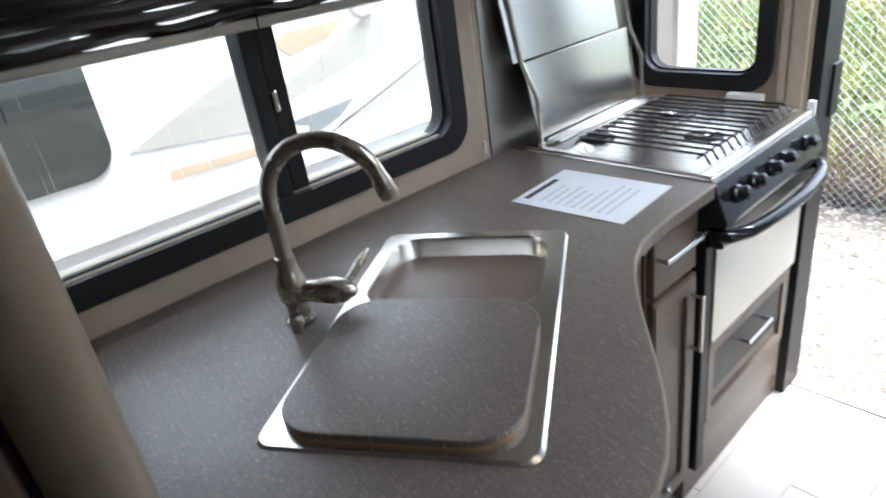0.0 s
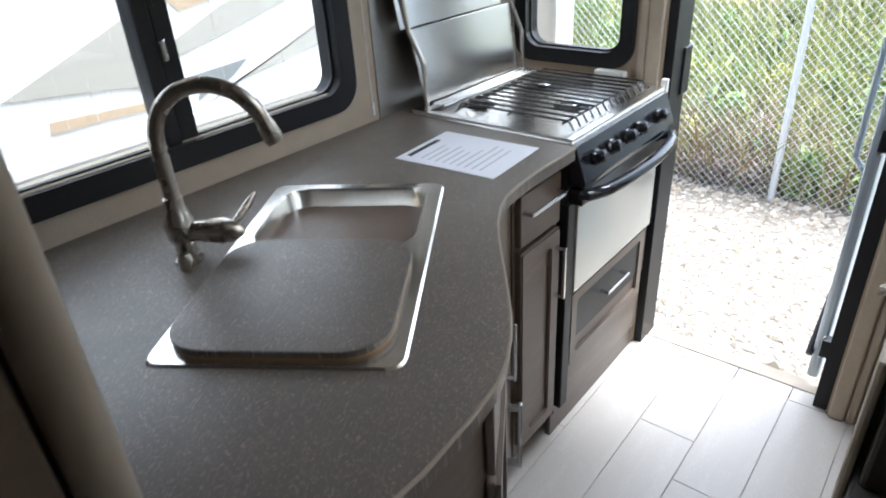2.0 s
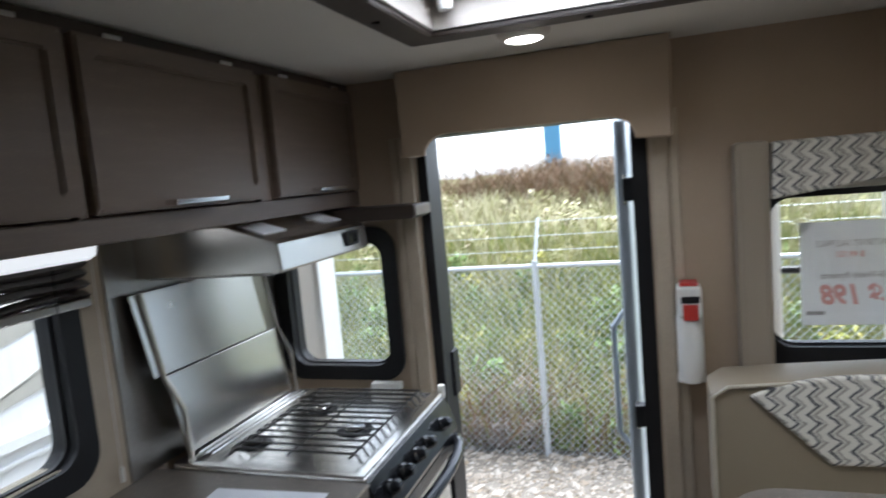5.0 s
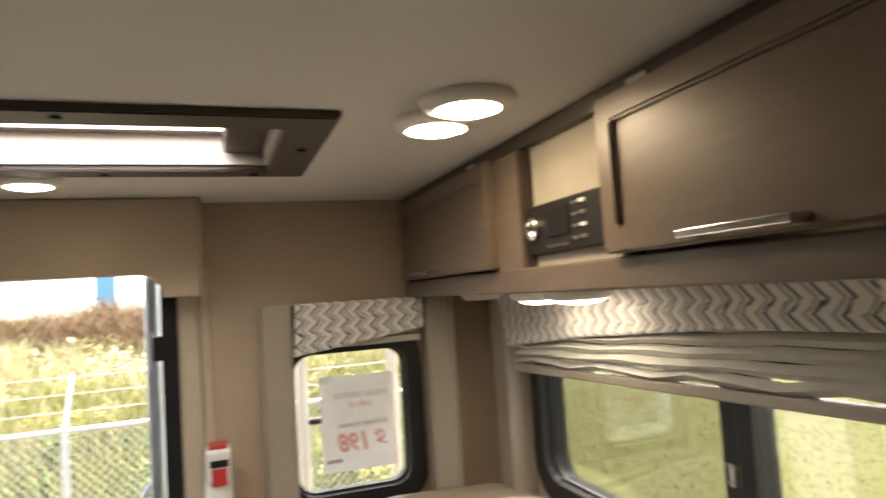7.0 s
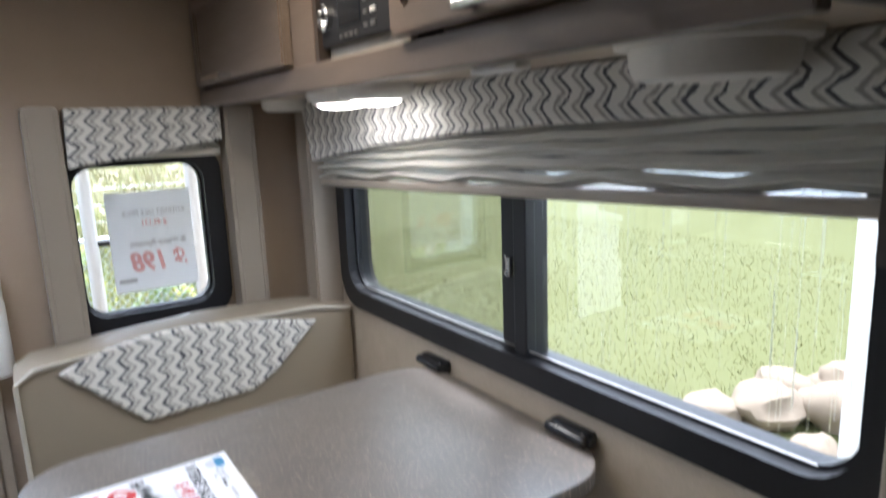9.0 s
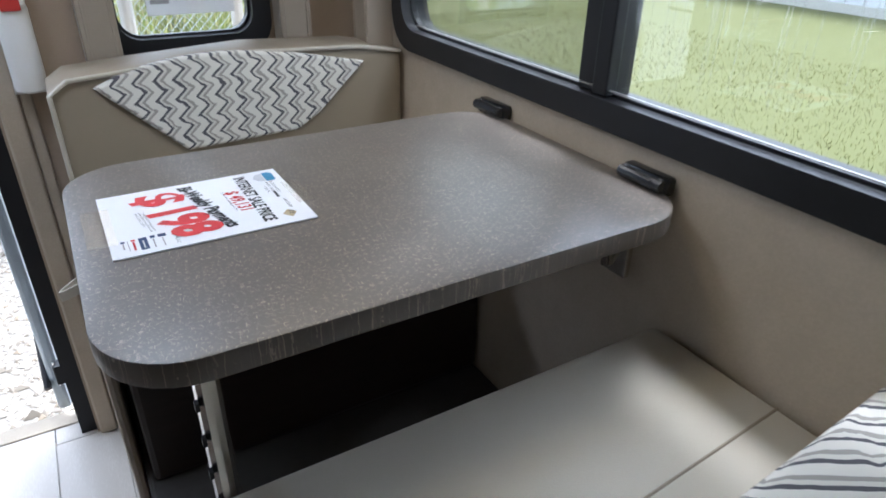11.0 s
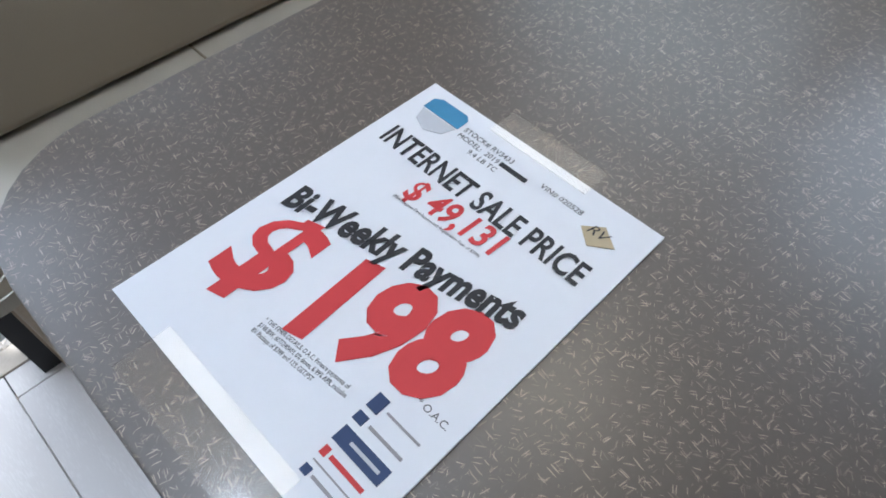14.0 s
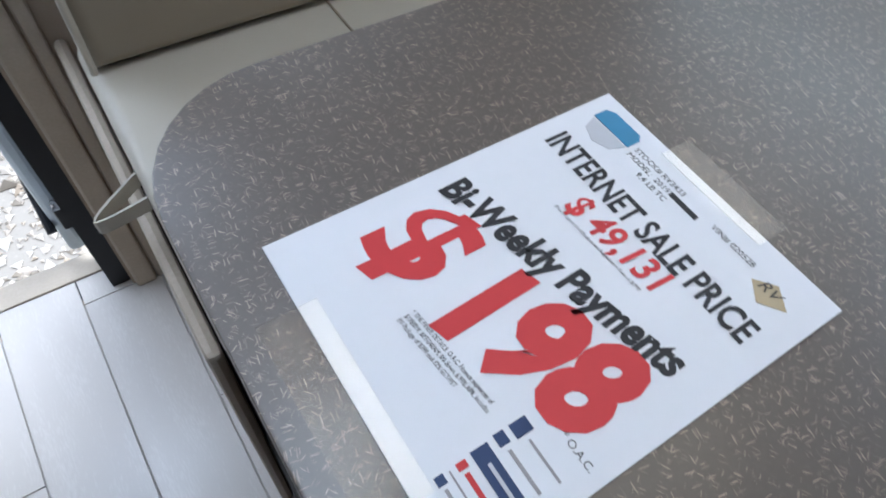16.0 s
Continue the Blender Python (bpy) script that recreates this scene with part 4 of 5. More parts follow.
for f in list(rm.faces):
    p = f.calc_center_median() - SN
    if any(w[0] < p.dot(along) < w[2] and w[1] < p.dot(across) < w[3] and all((vt.co - SN).dot(along) > w[0] - 0.001 and (vt.co - SN).dot(along) < w[2] + 0.001 for vt in f.verts) and all(w[1] - 0.001 < (vt.co - SN).dot(across) < w[3] + 0.001 for vt in f.verts) for w in (bowl, bowl2)):
        rm.faces.remove(f)
lip = [rm.verts.new(sink_pt(u, v, COUNTER + 0.0005)) for u, v in rim_o]
n = len(lip)
for k in range(n):
    rm.faces.new((loops[0][k], loops[0][(k + 1) % n], lip[(k + 1) % n], lip[k]))
part("rim", rm, STEEL, sk, "brushed steel rim")
for bw in (bowl, bowl2):
    bb = bmesh.new()
    rows = []
    for ins, z, r in ((0, 0.004, 0.055), (0.003, -0.002, 0.054), (0.010, -0.17, 0.050), (0.020, -0.195, 0.045), (0.045, -0.208, 0.03), (0.10, -0.212, 0.012)):
        rows.append([bb.verts.new(sink_pt(u, v, COUNTER + z)) for u, v in rounded(bw[0] + ins, bw[1] + ins, bw[2] - ins, bw[3] - ins, r, 6)])
    for a, b in zip(rows, rows[1:]):
        for k in range(len(a)):
            bb.faces.new((a[k], a[(k + 1) % len(a)], b[(k + 1) % len(a)], b[k]))
    bb.faces.new(rows[-1])
    bo = part("bowl", bb, STEEL, sk, "brushed steel bowl", smooth=True)
cx, cy = (bowl[0] + bowl[2]) / 2, (bowl[1] + bowl[3]) / 2
part("drain", lathe([(0.04, 0.003), (0.034, 0.004), (0.03, 0.0015)], pose(*sink_pt(cx, cy, COUNTER - 0.212)), 24), CHROME, bo)
cv = thing("sink_cover", "speckled laminate cover board lying over one sink bowl", "sink cover")
part("board", sink_prism(rounded(0.014, 0.026, SL * 0.54, SW - 0.018, 0.07, 8), COUNTER + 0.008, COUNTER + 0.020, 0.002), COUNTERTOP, cv)
part("core", sink_prism(rounded(0.0145, 0.0265, SL * 0.539, SW - 0.0185, 0.07, 8), COUNTER + 0.0046, COUNTER + 0.0079), material("raw_board_edge", (0.42, 0.27, 0.14), 0.7), cv, "raw brown board edge")

fc = thing("faucet", "brushed nickel gooseneck faucet with side lever", "faucet")
F = Vector((-0.760, 0.418, COUNTER))
d = Vector((0.80, 0.60, 0)).normalized()
part("base", lathe([(0.026, 0.0005), (0.026, 0.008), (0.019, 0.014), (0.018, 0.035), (0.025, 0.05), (0.026, 0.075), (0.020, 0.095), (0.0165, 0.105), (0.0165, 0.125)], Matrix.Translation(F), 28), NICKEL, fc, smooth=True)
arc = [F + Vector((0, 0, 0.11)), F + Vector((0, 0, 0.215))]
R = 0.096
arc += [F + d * (R - R * math.cos(radians(a))) + Vector((0, 0, 0.22 + R * math.sin(radians(a)))) for a in range(0, 166, 11)]
end = arc[-1]
tan = (arc[-1] - arc[-2]).normalized()
part("spout", tube(arc, 0.0135, 16), NICKEL, fc, smooth=True)
part("nozzle", tube([end - tan * 0.003, end + tan * 0.022, end + tan * 0.03], 0.016, 16, radii=[0.015, 0.0165, 0.013]), NICKEL, fc, "spray nozzle", smooth=True)
lv = Vector((0.80, 0.60, 0)).normalized()
part("valve", tube([F + Vector((0, 0, 0.06)), F + lv * 0.03 + Vector((0, 0, 0.06)), F + lv * 0.075 + Vector((0, 0, 0.058)), F + lv * 0.095 + Vector((0, 0, 0.057)), F + lv * 0.112 + Vector((0, 0, 0.056))],
                   0.02, 18, radii=[0.018, 0.019, 0.024, 0.020, 0.006]), NICKEL, fc, smooth=True)
hb = F + lv * 0.085 + Vector((0, 0, 0.06))
part("lever", tube([hb, hb + Vector((0.0, 0.025, 0.014)), hb + Vector((-0.004, 0.055, 0.032)), hb + Vector((-0.007, 0.072, 0.042))], 0.006, 10, radii=[0.006, 0.007, 0.008, 0.003]), NICKEL, fc, smooth=True)
part("sprayer_socket", lathe([(0.012, 0), (0.013, 0.02), (0.009, 0.03)], pose(*(F + Vector((0.025, -0.02, 0))), 0, 0, 0), 16), NICKEL, fc, smooth=True)

# paper on the worktop
lf = thing("leaflet", "white printed leaflet lying on the worktop beside the stove", "paper")
LA, LB, LC = Vector((-0.782, 0.995, 0)), Vector((-0.504, 1.011, 0)), Vector((-0.520, 1.229, 0))
ex, ey = (LB - LA), (LC - LB)
corner = [LA, LB, LC, LC - ex]
part("sheet", prism([(p.x, p.y) for p in corner], 'z', COUNTER + 0.0004, COUNTER + 0.0018), PAPER, lf)


def leaf_bar(u0, v0, u1, v1):
    q = [LA + ex * u + ey * v for u, v in ((u0, v0), (u1, v0), (u1, v1), (u0, v1))]
    return prism([(p.x, p.y) for p in q], 'z', COUNTER + 0.0019, COUNTER + 0.0021)


part("heading_bar", leaf_bar(0.05, 0.12, 0.10, 0.70), INK_BLACK, lf)
rng = random.Random(4)
for k in range(9):
    part("print_bar", leaf_bar(0.2 + k * 0.075, 0.12, 0.222 + k * 0.075, 0.5 + rng.random() * 0.36), INK_PALE, lf)

# ---- base cabinets ----
kc = thing("base_cabinet", "grey-brown kitchen base cabinet with drawer and door", "cabinet")
X = -0.497
part("body", box(LEFT + 0.003, 1.075, 0.10, X, 1.284, COUNTER - 0.037), WOOD, kc)
part("kick", box(LEFT + 0.003, 1.075, 0.0, X - 0.05, 1.284, 0.10), DARKWOOD, kc)
dr = part("drawer", box(X, 1.085, 0.80, X + 0.018, 1.27, 0.94, 0.003), WOOD, kc)
bar_handle(X + 0.018, 1.175, 0.895, 0.17, 'y', 1, dr)
dd = panel_door(X + 0.001, 1, 1.085, 1.27, 0.14, 0.785, kc, WOOD, 0.045)
bar_handle(X + 0.022, 1.25, 0.66, 0.16, 'z', 1, dd)
# curved cabinet under the swelling worktop
cb = thing("curved_cabinet", "curved grey-brown cabinet under the swelling worktop", "cabinet")
inner = [(x - 0.028, y + 0.012) for x, y in front[3:]]
part("body", prism([(LEFT + 0.003, 0.062), (LEFT + 0.003, 1.07), (X - 0.002, 1.07)] + inner, 'z', 0.10, COUNTER - 0.037), WOOD, cb)
part("kick", prism([(LEFT + 0.004, 0.10), (LEFT + 0.004, 1.06), (X - 0.06, 1.06)] + [(x - 0.06, y + 0.03) for x, y in inner], 'z', 0.0, 0.10), DARKWOOD, cb)
for (a, b), hz in (((4, 8), 0.72), ((8, 13), 0.72)):
    p, q = Vector((*front[a], 0)), Vector((*front[b], 0))
    w = (q - p)
    nrm = Vector((-w.y, w.x, 0)).normalized()
    if nrm.x < 0:
        nrm = -nrm
    base = p - nrm * 0.018
    m = Matrix((( w.normalized().x, nrm.x, 0, base.x), (w.normalized().y, nrm.y, 0, base.y), (0, 0, 1, 0), (0, 0, 0, 1)))
    L = w.length
    bm = box(0.01, 0.0, 0.14, L - 0.01, 0.014, 0.80, 0.003)
    bm.transform(m)
    dk = part("door", bm, WOOD, cb)
    bm = ring([(L - 0.01, 0.80), (0.01, 0.80), (0.01, 0.14), (L - 0.01, 0.14)], [(L - 0.055, 0.755), (0.055, 0.755), (0.055, 0.185), (L - 0.055, 0.185)], 'y', 0.0145, 0.022)
    bm.transform(m)
    part("door_frame", bm, WOOD, dk)
    bm = box(0.03, 0.043, 0.58, 0.04, 0.051, 0.74, 0.0015)
    for z in (0.585, 0.725):
        box(0.03, 0.02, z, 0.04, 0.045, z + 0.01, bm=bm)
    bm.transform(m)
    part("handle", bm, CHROME, dk, "satin metal bar handle")
    bm = box(0.012, 0.0, 0.815, L - 0.012, 0.014, 0.955, 0.003)
    bm.transform(m)
    part("drawer_front", bm, WOOD, cb)

# ---- stove ----
SY0, SY1, SX0, SX1 = 1.291, 1.868, -0.995, -0.462
st = thing("gas_stove", "stainless three-burner gas stove with black front and open lid", "stove")
part("cooktop", prism(rounded(SX0, SY0, SX1, SY1, 0.012, 3), 'z', COUNTER - 0.014, COUNTER + 0.004, 0.003), STEEL, st, "stainless cooktop")
bm = ring([(SX1 - 0.004, SY1 - 0.004), (SX0 + 0.004, SY1 - 0.004), (SX0 + 0.004, SY0 + 0.004), (SX1 - 0.004, SY0 + 0.004)],
          [(SX1 - 0.03, SY1 - 0.022), (SX0 + 0.03, SY1 - 0.022), (SX0 + 0.03, SY0 + 0.022), (SX1 - 0.03, SY0 + 0.022)], 'z', COUNTER + 0.0042, COUNTER + 0.011)
part("raised_rim", bm, STEEL, st)
part("body", box(LEFT + 0.02, SY0 + 0.006, 0.36, SX1 - 0.012, SY1 - 0.004, COUNTER - 0.015), BLACK, st)
pts = [(SX1 - 0.012, COUNTER - 0.012), (SX1 + 0.006, COUNTER - 0.008), (SX1 + 0.038, 0.905), (SX1 + 0.036, 0.892), (SX1 - 0.012, 0.892)]
part("control_panel", prism([(x, z) for x, z in pts], 'y', SY0 + 0.004, SY1 - 0.004, 0.003), BLACK_GLOSS, st, "sloping black control panel")
slope = pose(SX1 + 0.024, 0, 0.952, 0, 72, 0)
for y in (1.37, 1.455, 1.55, 1.625, 1.76):
    m = Matrix.Translation((0, y, 0)) @ slope
    kn = part("knob", lathe([(0.021, 0), (0.021, 0.006), (0.017, 0.010), (0.016, 0.026), (0.012, 0.029)], m, 20), BLACK_GLOSS, st, "black control knob", smooth=True)
    gb = box(-0.004, -0.016, 0.012, 0.004, 0.016, 0.034, 0.002)
    gb.transform(m)
    part("grip", gb, BLACK_GLOSS, kn)
hp = [(SX1 + 0.02, SY0 + 0.02, 0.868)] + [(SX1 + 0.035 + 0.045 * math.sin(math.pi * k / 10) ** 0.5, SY0 + 0.02 + (SY1 - SY0 - 0.03) * k / 10, 0.868) for k in range(11)] + [(SX1 + 0.02, SY1 - 0.01, 0.868)]
bm = tube(hp, 0.017, 10)
part("oven_handle", bm, BLACK_GLOSS, st, "bowed black oven handle", smooth=True)
part("handle_backing", box(SX1 - 0.01, SY0 + 0.006, 0.838, SX1 + 0.03, SY1 - 0.006, 0.886, 0.006), BLACK_GLOSS, st)
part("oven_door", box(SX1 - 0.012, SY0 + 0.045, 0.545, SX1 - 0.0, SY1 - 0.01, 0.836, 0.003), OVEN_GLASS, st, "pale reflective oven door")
part("side_strip", box(SX1 - 0.03, SY0 + 0.001, 0.14, SX1 - 0.004, SY0 + 0.042, 0.836, 0.003), BLACK, st)
for x, y, r in ((-0.615, 1.56, 0.040), (-0.86, 1.445, 0.040), (-0.79, 1.70, 0.038)):
    m = pose(x, y, COUNTER + 0.0045)
    bn = part("burner", lathe([(r * 1.25, 0), (r * 1.1, 0.002), (r * 0.9, 0.003), (r * 0.85, 0.002)], m, 24), BLACK, st, "burner well", smooth=True)
    part("burner_cap", lathe([(r * 0.62, 0.002), (r * 0.72, 0.010), (r * 0.62, 0.016), (r * 0.1, 0.018)], m, 24), CHROME if y != 1.445 else IRON, bn, smooth=True)
gr = part("grate", bmesh.new(), IRON, st, "dark wire grate over the burners")
for k in range(13):
    y = SY0 + 0.065 + k * 0.037
    part("grate_bar", tube([(SX1 - 0.035, y, COUNTER + 0.012), (SX1 - 0.05, y, COUNTER + 0.034), (SX0 + 0.14, y, COUNTER + 0.034), (SX0 + 0.125, y, COUNTER + 0.012)], 0.0032, 6), IRON, gr)
for x in (SX0 + 0.15, SX1 - 0.06, (SX0 + SX1) / 2 + 0.04):
    part("grate_bar", tube([(x, SY0 + 0.05, COUNTER + 0.029), (x, SY1 - 0.05, COUNTER + 0.029)], 0.0032, 6), IRON, gr)
for x in (SX0 + 0.045, SX0 + 0.065, SX0 + 0.085):
    part("hinge_rod", tube([(x, SY0 + 0.05, COUNTER + 0.02), (x, SY1 - 0.05, COUNTER + 0.02)], 0.004, 6), STEEL, st)
# open folding lid leaning back to the wall
lid = part("lid", bmesh.new(), STEEL, st, "folding stainless lid standing open")
HZ, TZ2 = COUNTER + 0.022, 1.455
for k in range(2):
    z0, z1 = HZ + (TZ2 - HZ) * k / 2 + 0.002, HZ + (TZ2 - HZ) * (k + 1) / 2 - 0.002
    xa = -0.972 + (-1.018 + 0.972) * k / 2
    xb = -0.972 + (-1.018 + 0.972) * (k + 1) / 2
    y0, y1 = SY0 + 0.035 - 0.035 * k, SY1 - 0.045 - 0.05 * k
    bm = box(0, y0, 0, 0.008, y1, z1 - z0, 0.002)
    for vtx in bm.verts:
        f = vtx.co.z / (z1 - z0)
        vtx.co = Vector((xa + (xb - xa) * f + vtx.co.x, vtx.co.y - 0.045 * (vtx.co.z + z0 - HZ) / (TZ2 - HZ), z0 + vtx.co.z))
    part("lid_panel", bm, STEEL, lid, "polished lid panel")
for y in (SY0 + 0.03, SY1 - 0.04):
    part("lid_edge", tube([(-0.955, y, HZ - 0.012), (-0.958, y - 0.002, HZ + 0.12), (-0.985, y - 0.025, 1.24), (-1.005, y - 0.046, TZ2)], 0.007, 8), STEEL, lid)
part("lid_catch", box(-0.70, SY1 - 0.012, COUNTER + 0.012, -0.60, SY1 + 0.02, COUNTER + 0.034, 0.003), WHITE, st, "clear plastic catch")
part("corner_bracket", box(SX1 - 0.02, SY1 + 0.004, 0.985, SX1 + 0.0, SY1 + 0.02, 1.03, 0.003), WHITE, st, "white corner bracket")
wd = thing("stove_drawer", "grey-brown drawer unit under the oven", "cabinet")
part("body", box(LEFT + 0.02, SY0 + 0.005, 0.10, SX1 - 0.03, SY1 + 0.03, 0.358), WOOD, wd)
d2 = panel_door(SX1 - 0.029, 1, SY0 + 0.05, SY1 - 0.02, 0.27, 0.535, wd, WOOD, 0.04, "drawer")
bar_handle(SX1 - 0.008, 1.60, 0.45, 0.15, 'y', 1, d2)
part("toe_board", box(SX1 - 0.06, SY0 + 0.005, 0.0, SX1 - 0.04, SY1 + 0.03, 0.26, 0.003), WOOD_H, wd)
part("outlet_plate", box(SX1 - 0.04, 1.70, 0.12, SX1 - 0.034, 1.80, 0.22, 0.004), ALU, wd, "grey outlet plate")
part("outlet_socket", box(SX1 - 0.0345, 1.735, 0.145, SX1 - 0.031, 1.765, 0.195, 0.003), BLACK, wd)
part("outlet_slot", box(SX1 - 0.041, 1.56, 0.13, SX1 - 0.038, 1.64, 0.20), BLACK, wd)
tagged(part("filler_post", box(LEFT, SY1 + 0.033, 0, -0.57, REAR - 0.002, COUNTER - 0.01), CREAM), "tan filler strip between stove and rear wall", "trim")
tagged(part("steel_splashback", box(LEFT + 0.001, 1.205, COUNTER + 0.002, LEFT + 0.006, REAR - 0.002, 1.60), STEEL_SIDE), "dull stainless splashback panel behind the stove", "splashback")

# ---- hood, overhead cabinets, light strip on the kitchen side ----
hd = thing("range_hood", "stainless range hood with sloping front and switch panel", "range hood")
pts = [(LEFT + 0.008, 1.485), (-0.624, 1.485), (-0.616, 1.492), (-0.622, 1.552), (-0.632, 1.560), (-0.76, 1.60), (LEFT + 0.008, 1.60)]
part("canopy", prism(pts, 'y', 1.30, 1.765, 0.003), STEEL, hd, smooth=False)
for y in (1.33, 1.62):
    bm = box(0, y, 0, 0.075, y + 0.10, 0.0015)
    bm.transform(pose(-0.745, 0, 1.5965, 0, 17.4, 0))
    part("sticker", bm, PAPER, hd, "white paper sticker")
sw = part("switch_panel", box(-0.620, 1.625, 1.505, -0.611, 1.695, 1.545, 0.002), BLACK, hd, "black switch panel")
for k in (0, 1):
    part("rocker", box(-0.6115, 1.635 + k * 0.028, 1.512, -0.608, 1.655 + k * 0.028, 1.538, 0.002), BLACK_GLOSS, sw)
part("lower_tray", box(LEFT + 0.03, 1.32, 1.478, -0.66, 1.745, 1.4845), STEEL_SIDE, hd)
kcab = overhead("overhead_cabinet", -0.70, 1, 0.05, REAR - 0.004, 1.605, CEIL, LEFT + 0.002, "grey-brown wooden overhead cabinet above the kitchen counter",
                [(0.36, 0.86, 0.6), (0.88, 1.375, 1.11), (1.425, 1.885, 1.66), (0.86, 0.88, "stile"), (1.375, 1.425, "stile"), (1.885, 1.905, "stile"), (0.06, 0.36, "stile")])
vb = tagged(part("window_shelf", prism([(LEFT + 0.01, 1.560), (-0.475, 1.560), (-0.468, 1.566), (-0.468, 1.600), (LEFT + 0.01, 1.600)], 'y', 1.77, REAR - 0.003, 0.003), DARKWOOD), "dark wood shelf box above the small window", "shelf")
part("end_cap", box(-0.4675, 1.775, 1.566, -0.462, REAR - 0.006, 1.597, 0.002), WOOD, vb)
ls = thing("light_strip", "white fluorescent light strip under the kitchen cabinet", "light")
part("housing", box(-0.99, 0.30, 1.59, -0.93, 1.13, 1.616, 0.006), WHITE, ls)
# weak emission put in for the light the diffuser reflects
part("diffuser", prism([(x, z) for x, z in ((-0.985, 1.589), (-0.978, 1.568), (-0.96, 1.560), (-0.942, 1.568), (-0.935, 1.589))], 'y', 0.32, 1.11, 0.004), emitter("faint_glow_diffuser", (1.0, 0.97, 0.92), 0.22), ls, "pale diffuser with a faint added glow")
part("blind_head_rail", box(LEFT + 0.001, 0.06, 1.58, LEFT + 0.04, 1.15, 1.61, 0.004), BLACK)
tagged(bpy.data.objects["blind_head_rail"], "dark head rail of the kitchen blind", "rail")

# ---- tall cabinet beside the camera's start ----
tc_ = thing("tall_cabinet", "dark brown tall cabinet with a cream rounded corner trim", "cabinet")
part("body", box(LEFT + 0.003, -0.75, 0.0, -0.118, 0.028, CEIL - 0.002, 0.004), DARKWOOD, tc_)
part("corner_trim", tube([(-0.112, 0.018, 0.0), (-0.112, 0.018, CEIL - 0.004)], 0.018, 18), PADDED, tc_, "cream rounded corner trim", smooth=True)
part("trim_strip", box(-0.116, -0.042, 0.0, -0.108, -0.004, CEIL - 0.004, 0.003), WOOD, tc_, "brown trim strip")
part("metal_edge", box(-0.116, -0.056, 0.0, -0.105, -0.045, CEIL - 0.004, 0.003), STEEL_SIDE, tc_, "dull metal edge strip")

# ---- outdoors ----
g = bmesh.new()
bmesh.ops.create_grid(g, x_segments=1, y_segments=1, size=400, matrix=Matrix.Translation((0, 0, GROUND)))
structure(part("ground", g, GRAVEL_BED), "pale stony gravel ground around the camper")
structure(part("lawn", box(3.4, -30, GROUND + 0.001, 60, 70, GROUND + 0.05), LAWN), "mown green lawn beside the camper")


def scatter_mesh(name, verts, faces, mat, label, kind="stuff", category="ground cover"):
    me = bpy.data.meshes.new(name)
    me.from_pydata(verts, [], faces)
    me.materials.append(mat)
    return tagged(new(name, me), label, category, kind=kind)


def stones(n, x0, x1, y0, y1, size, seed, name, label):
    rg = np.random.RandomState(seed)
    dirs = [(0, 0, 1), (1, 0, .1), (-.4, .9, 0), (-.5, -.85, .1), (0, 0, -1)]
    tri = [(0, 1, 2), (0, 2, 3), (0, 3, 1), (4, 2, 1), (4, 3, 2), (4, 1, 3)]
    V, Fc = [], []
    for k in range(n):
        c = (rg.uniform(x0, x1), rg.uniform(y0, y1), GROUND + 0.004)
        a, s = rg.uniform(0, 6.3), size * rg.uniform(0.5, 1.5)
        sx, sy, sz = s * rg.uniform(.7, 1.3), s * rg.uniform(.6, 1.1), s * rg.uniform(.4, .8)
        o = len(V)
        for dx, dy, dz in dirs:
            x, y = dx * sx, dy * sy
            V.append((c[0] + x * math.cos(a) - y * math.sin(a), c[1] + x * math.sin(a) + y * math.cos(a), c[2] + dz * sz))
        Fc += [tuple(i + o for i in t) for t in tri]
    return scatter_mesh(name, V, Fc, PEBBLE, label)


stones(16000, -3.0, 2.6, 2.4, 6.4, 0.022, 3, "gravel", "loose pale gravel stones by the fence")
stones(1500, -3.0, 2.6, 2.4, 6.4, 0.045, 5, "gravel_coarse", "larger loose stones in the gravel")

FY = 5.85


def hill(x, y):
    t = max(0.0, y - FY - 0.25)
    top = 2.25 - 0.02 * x + 0.25 * math.sin(x * 0.5) + 0.12 * math.sin(x * 1.7)
    top *= min(1.0, max(0.0, (5.0 - x) / 2.5))
    return GROUND + 0.03 + top * (1 - math.exp(-t / 4.2)) + 0.12 * math.sin(x * 1.3 + y) * min(1, t)


V, Fc = [], []
NX, NY = 60, 40
for j in range(NY + 1):
    for i in range(NX + 1):
        x, y = -22 + 27 * i / NX, FY + 0.15 + 24 * (j / NY) ** 1.6
        V.append((x, y, hill(x, y)))
for j in range(NY):
    for i in range(NX):
        a = j * (NX + 1) + i
        Fc.append((a, a + 1, a + NX + 2, a + NX + 1))
hillside = scatter_mesh("hillside", V, Fc, SLOPE, "weedy earth bank rising behind the fence", "structure", "slope")


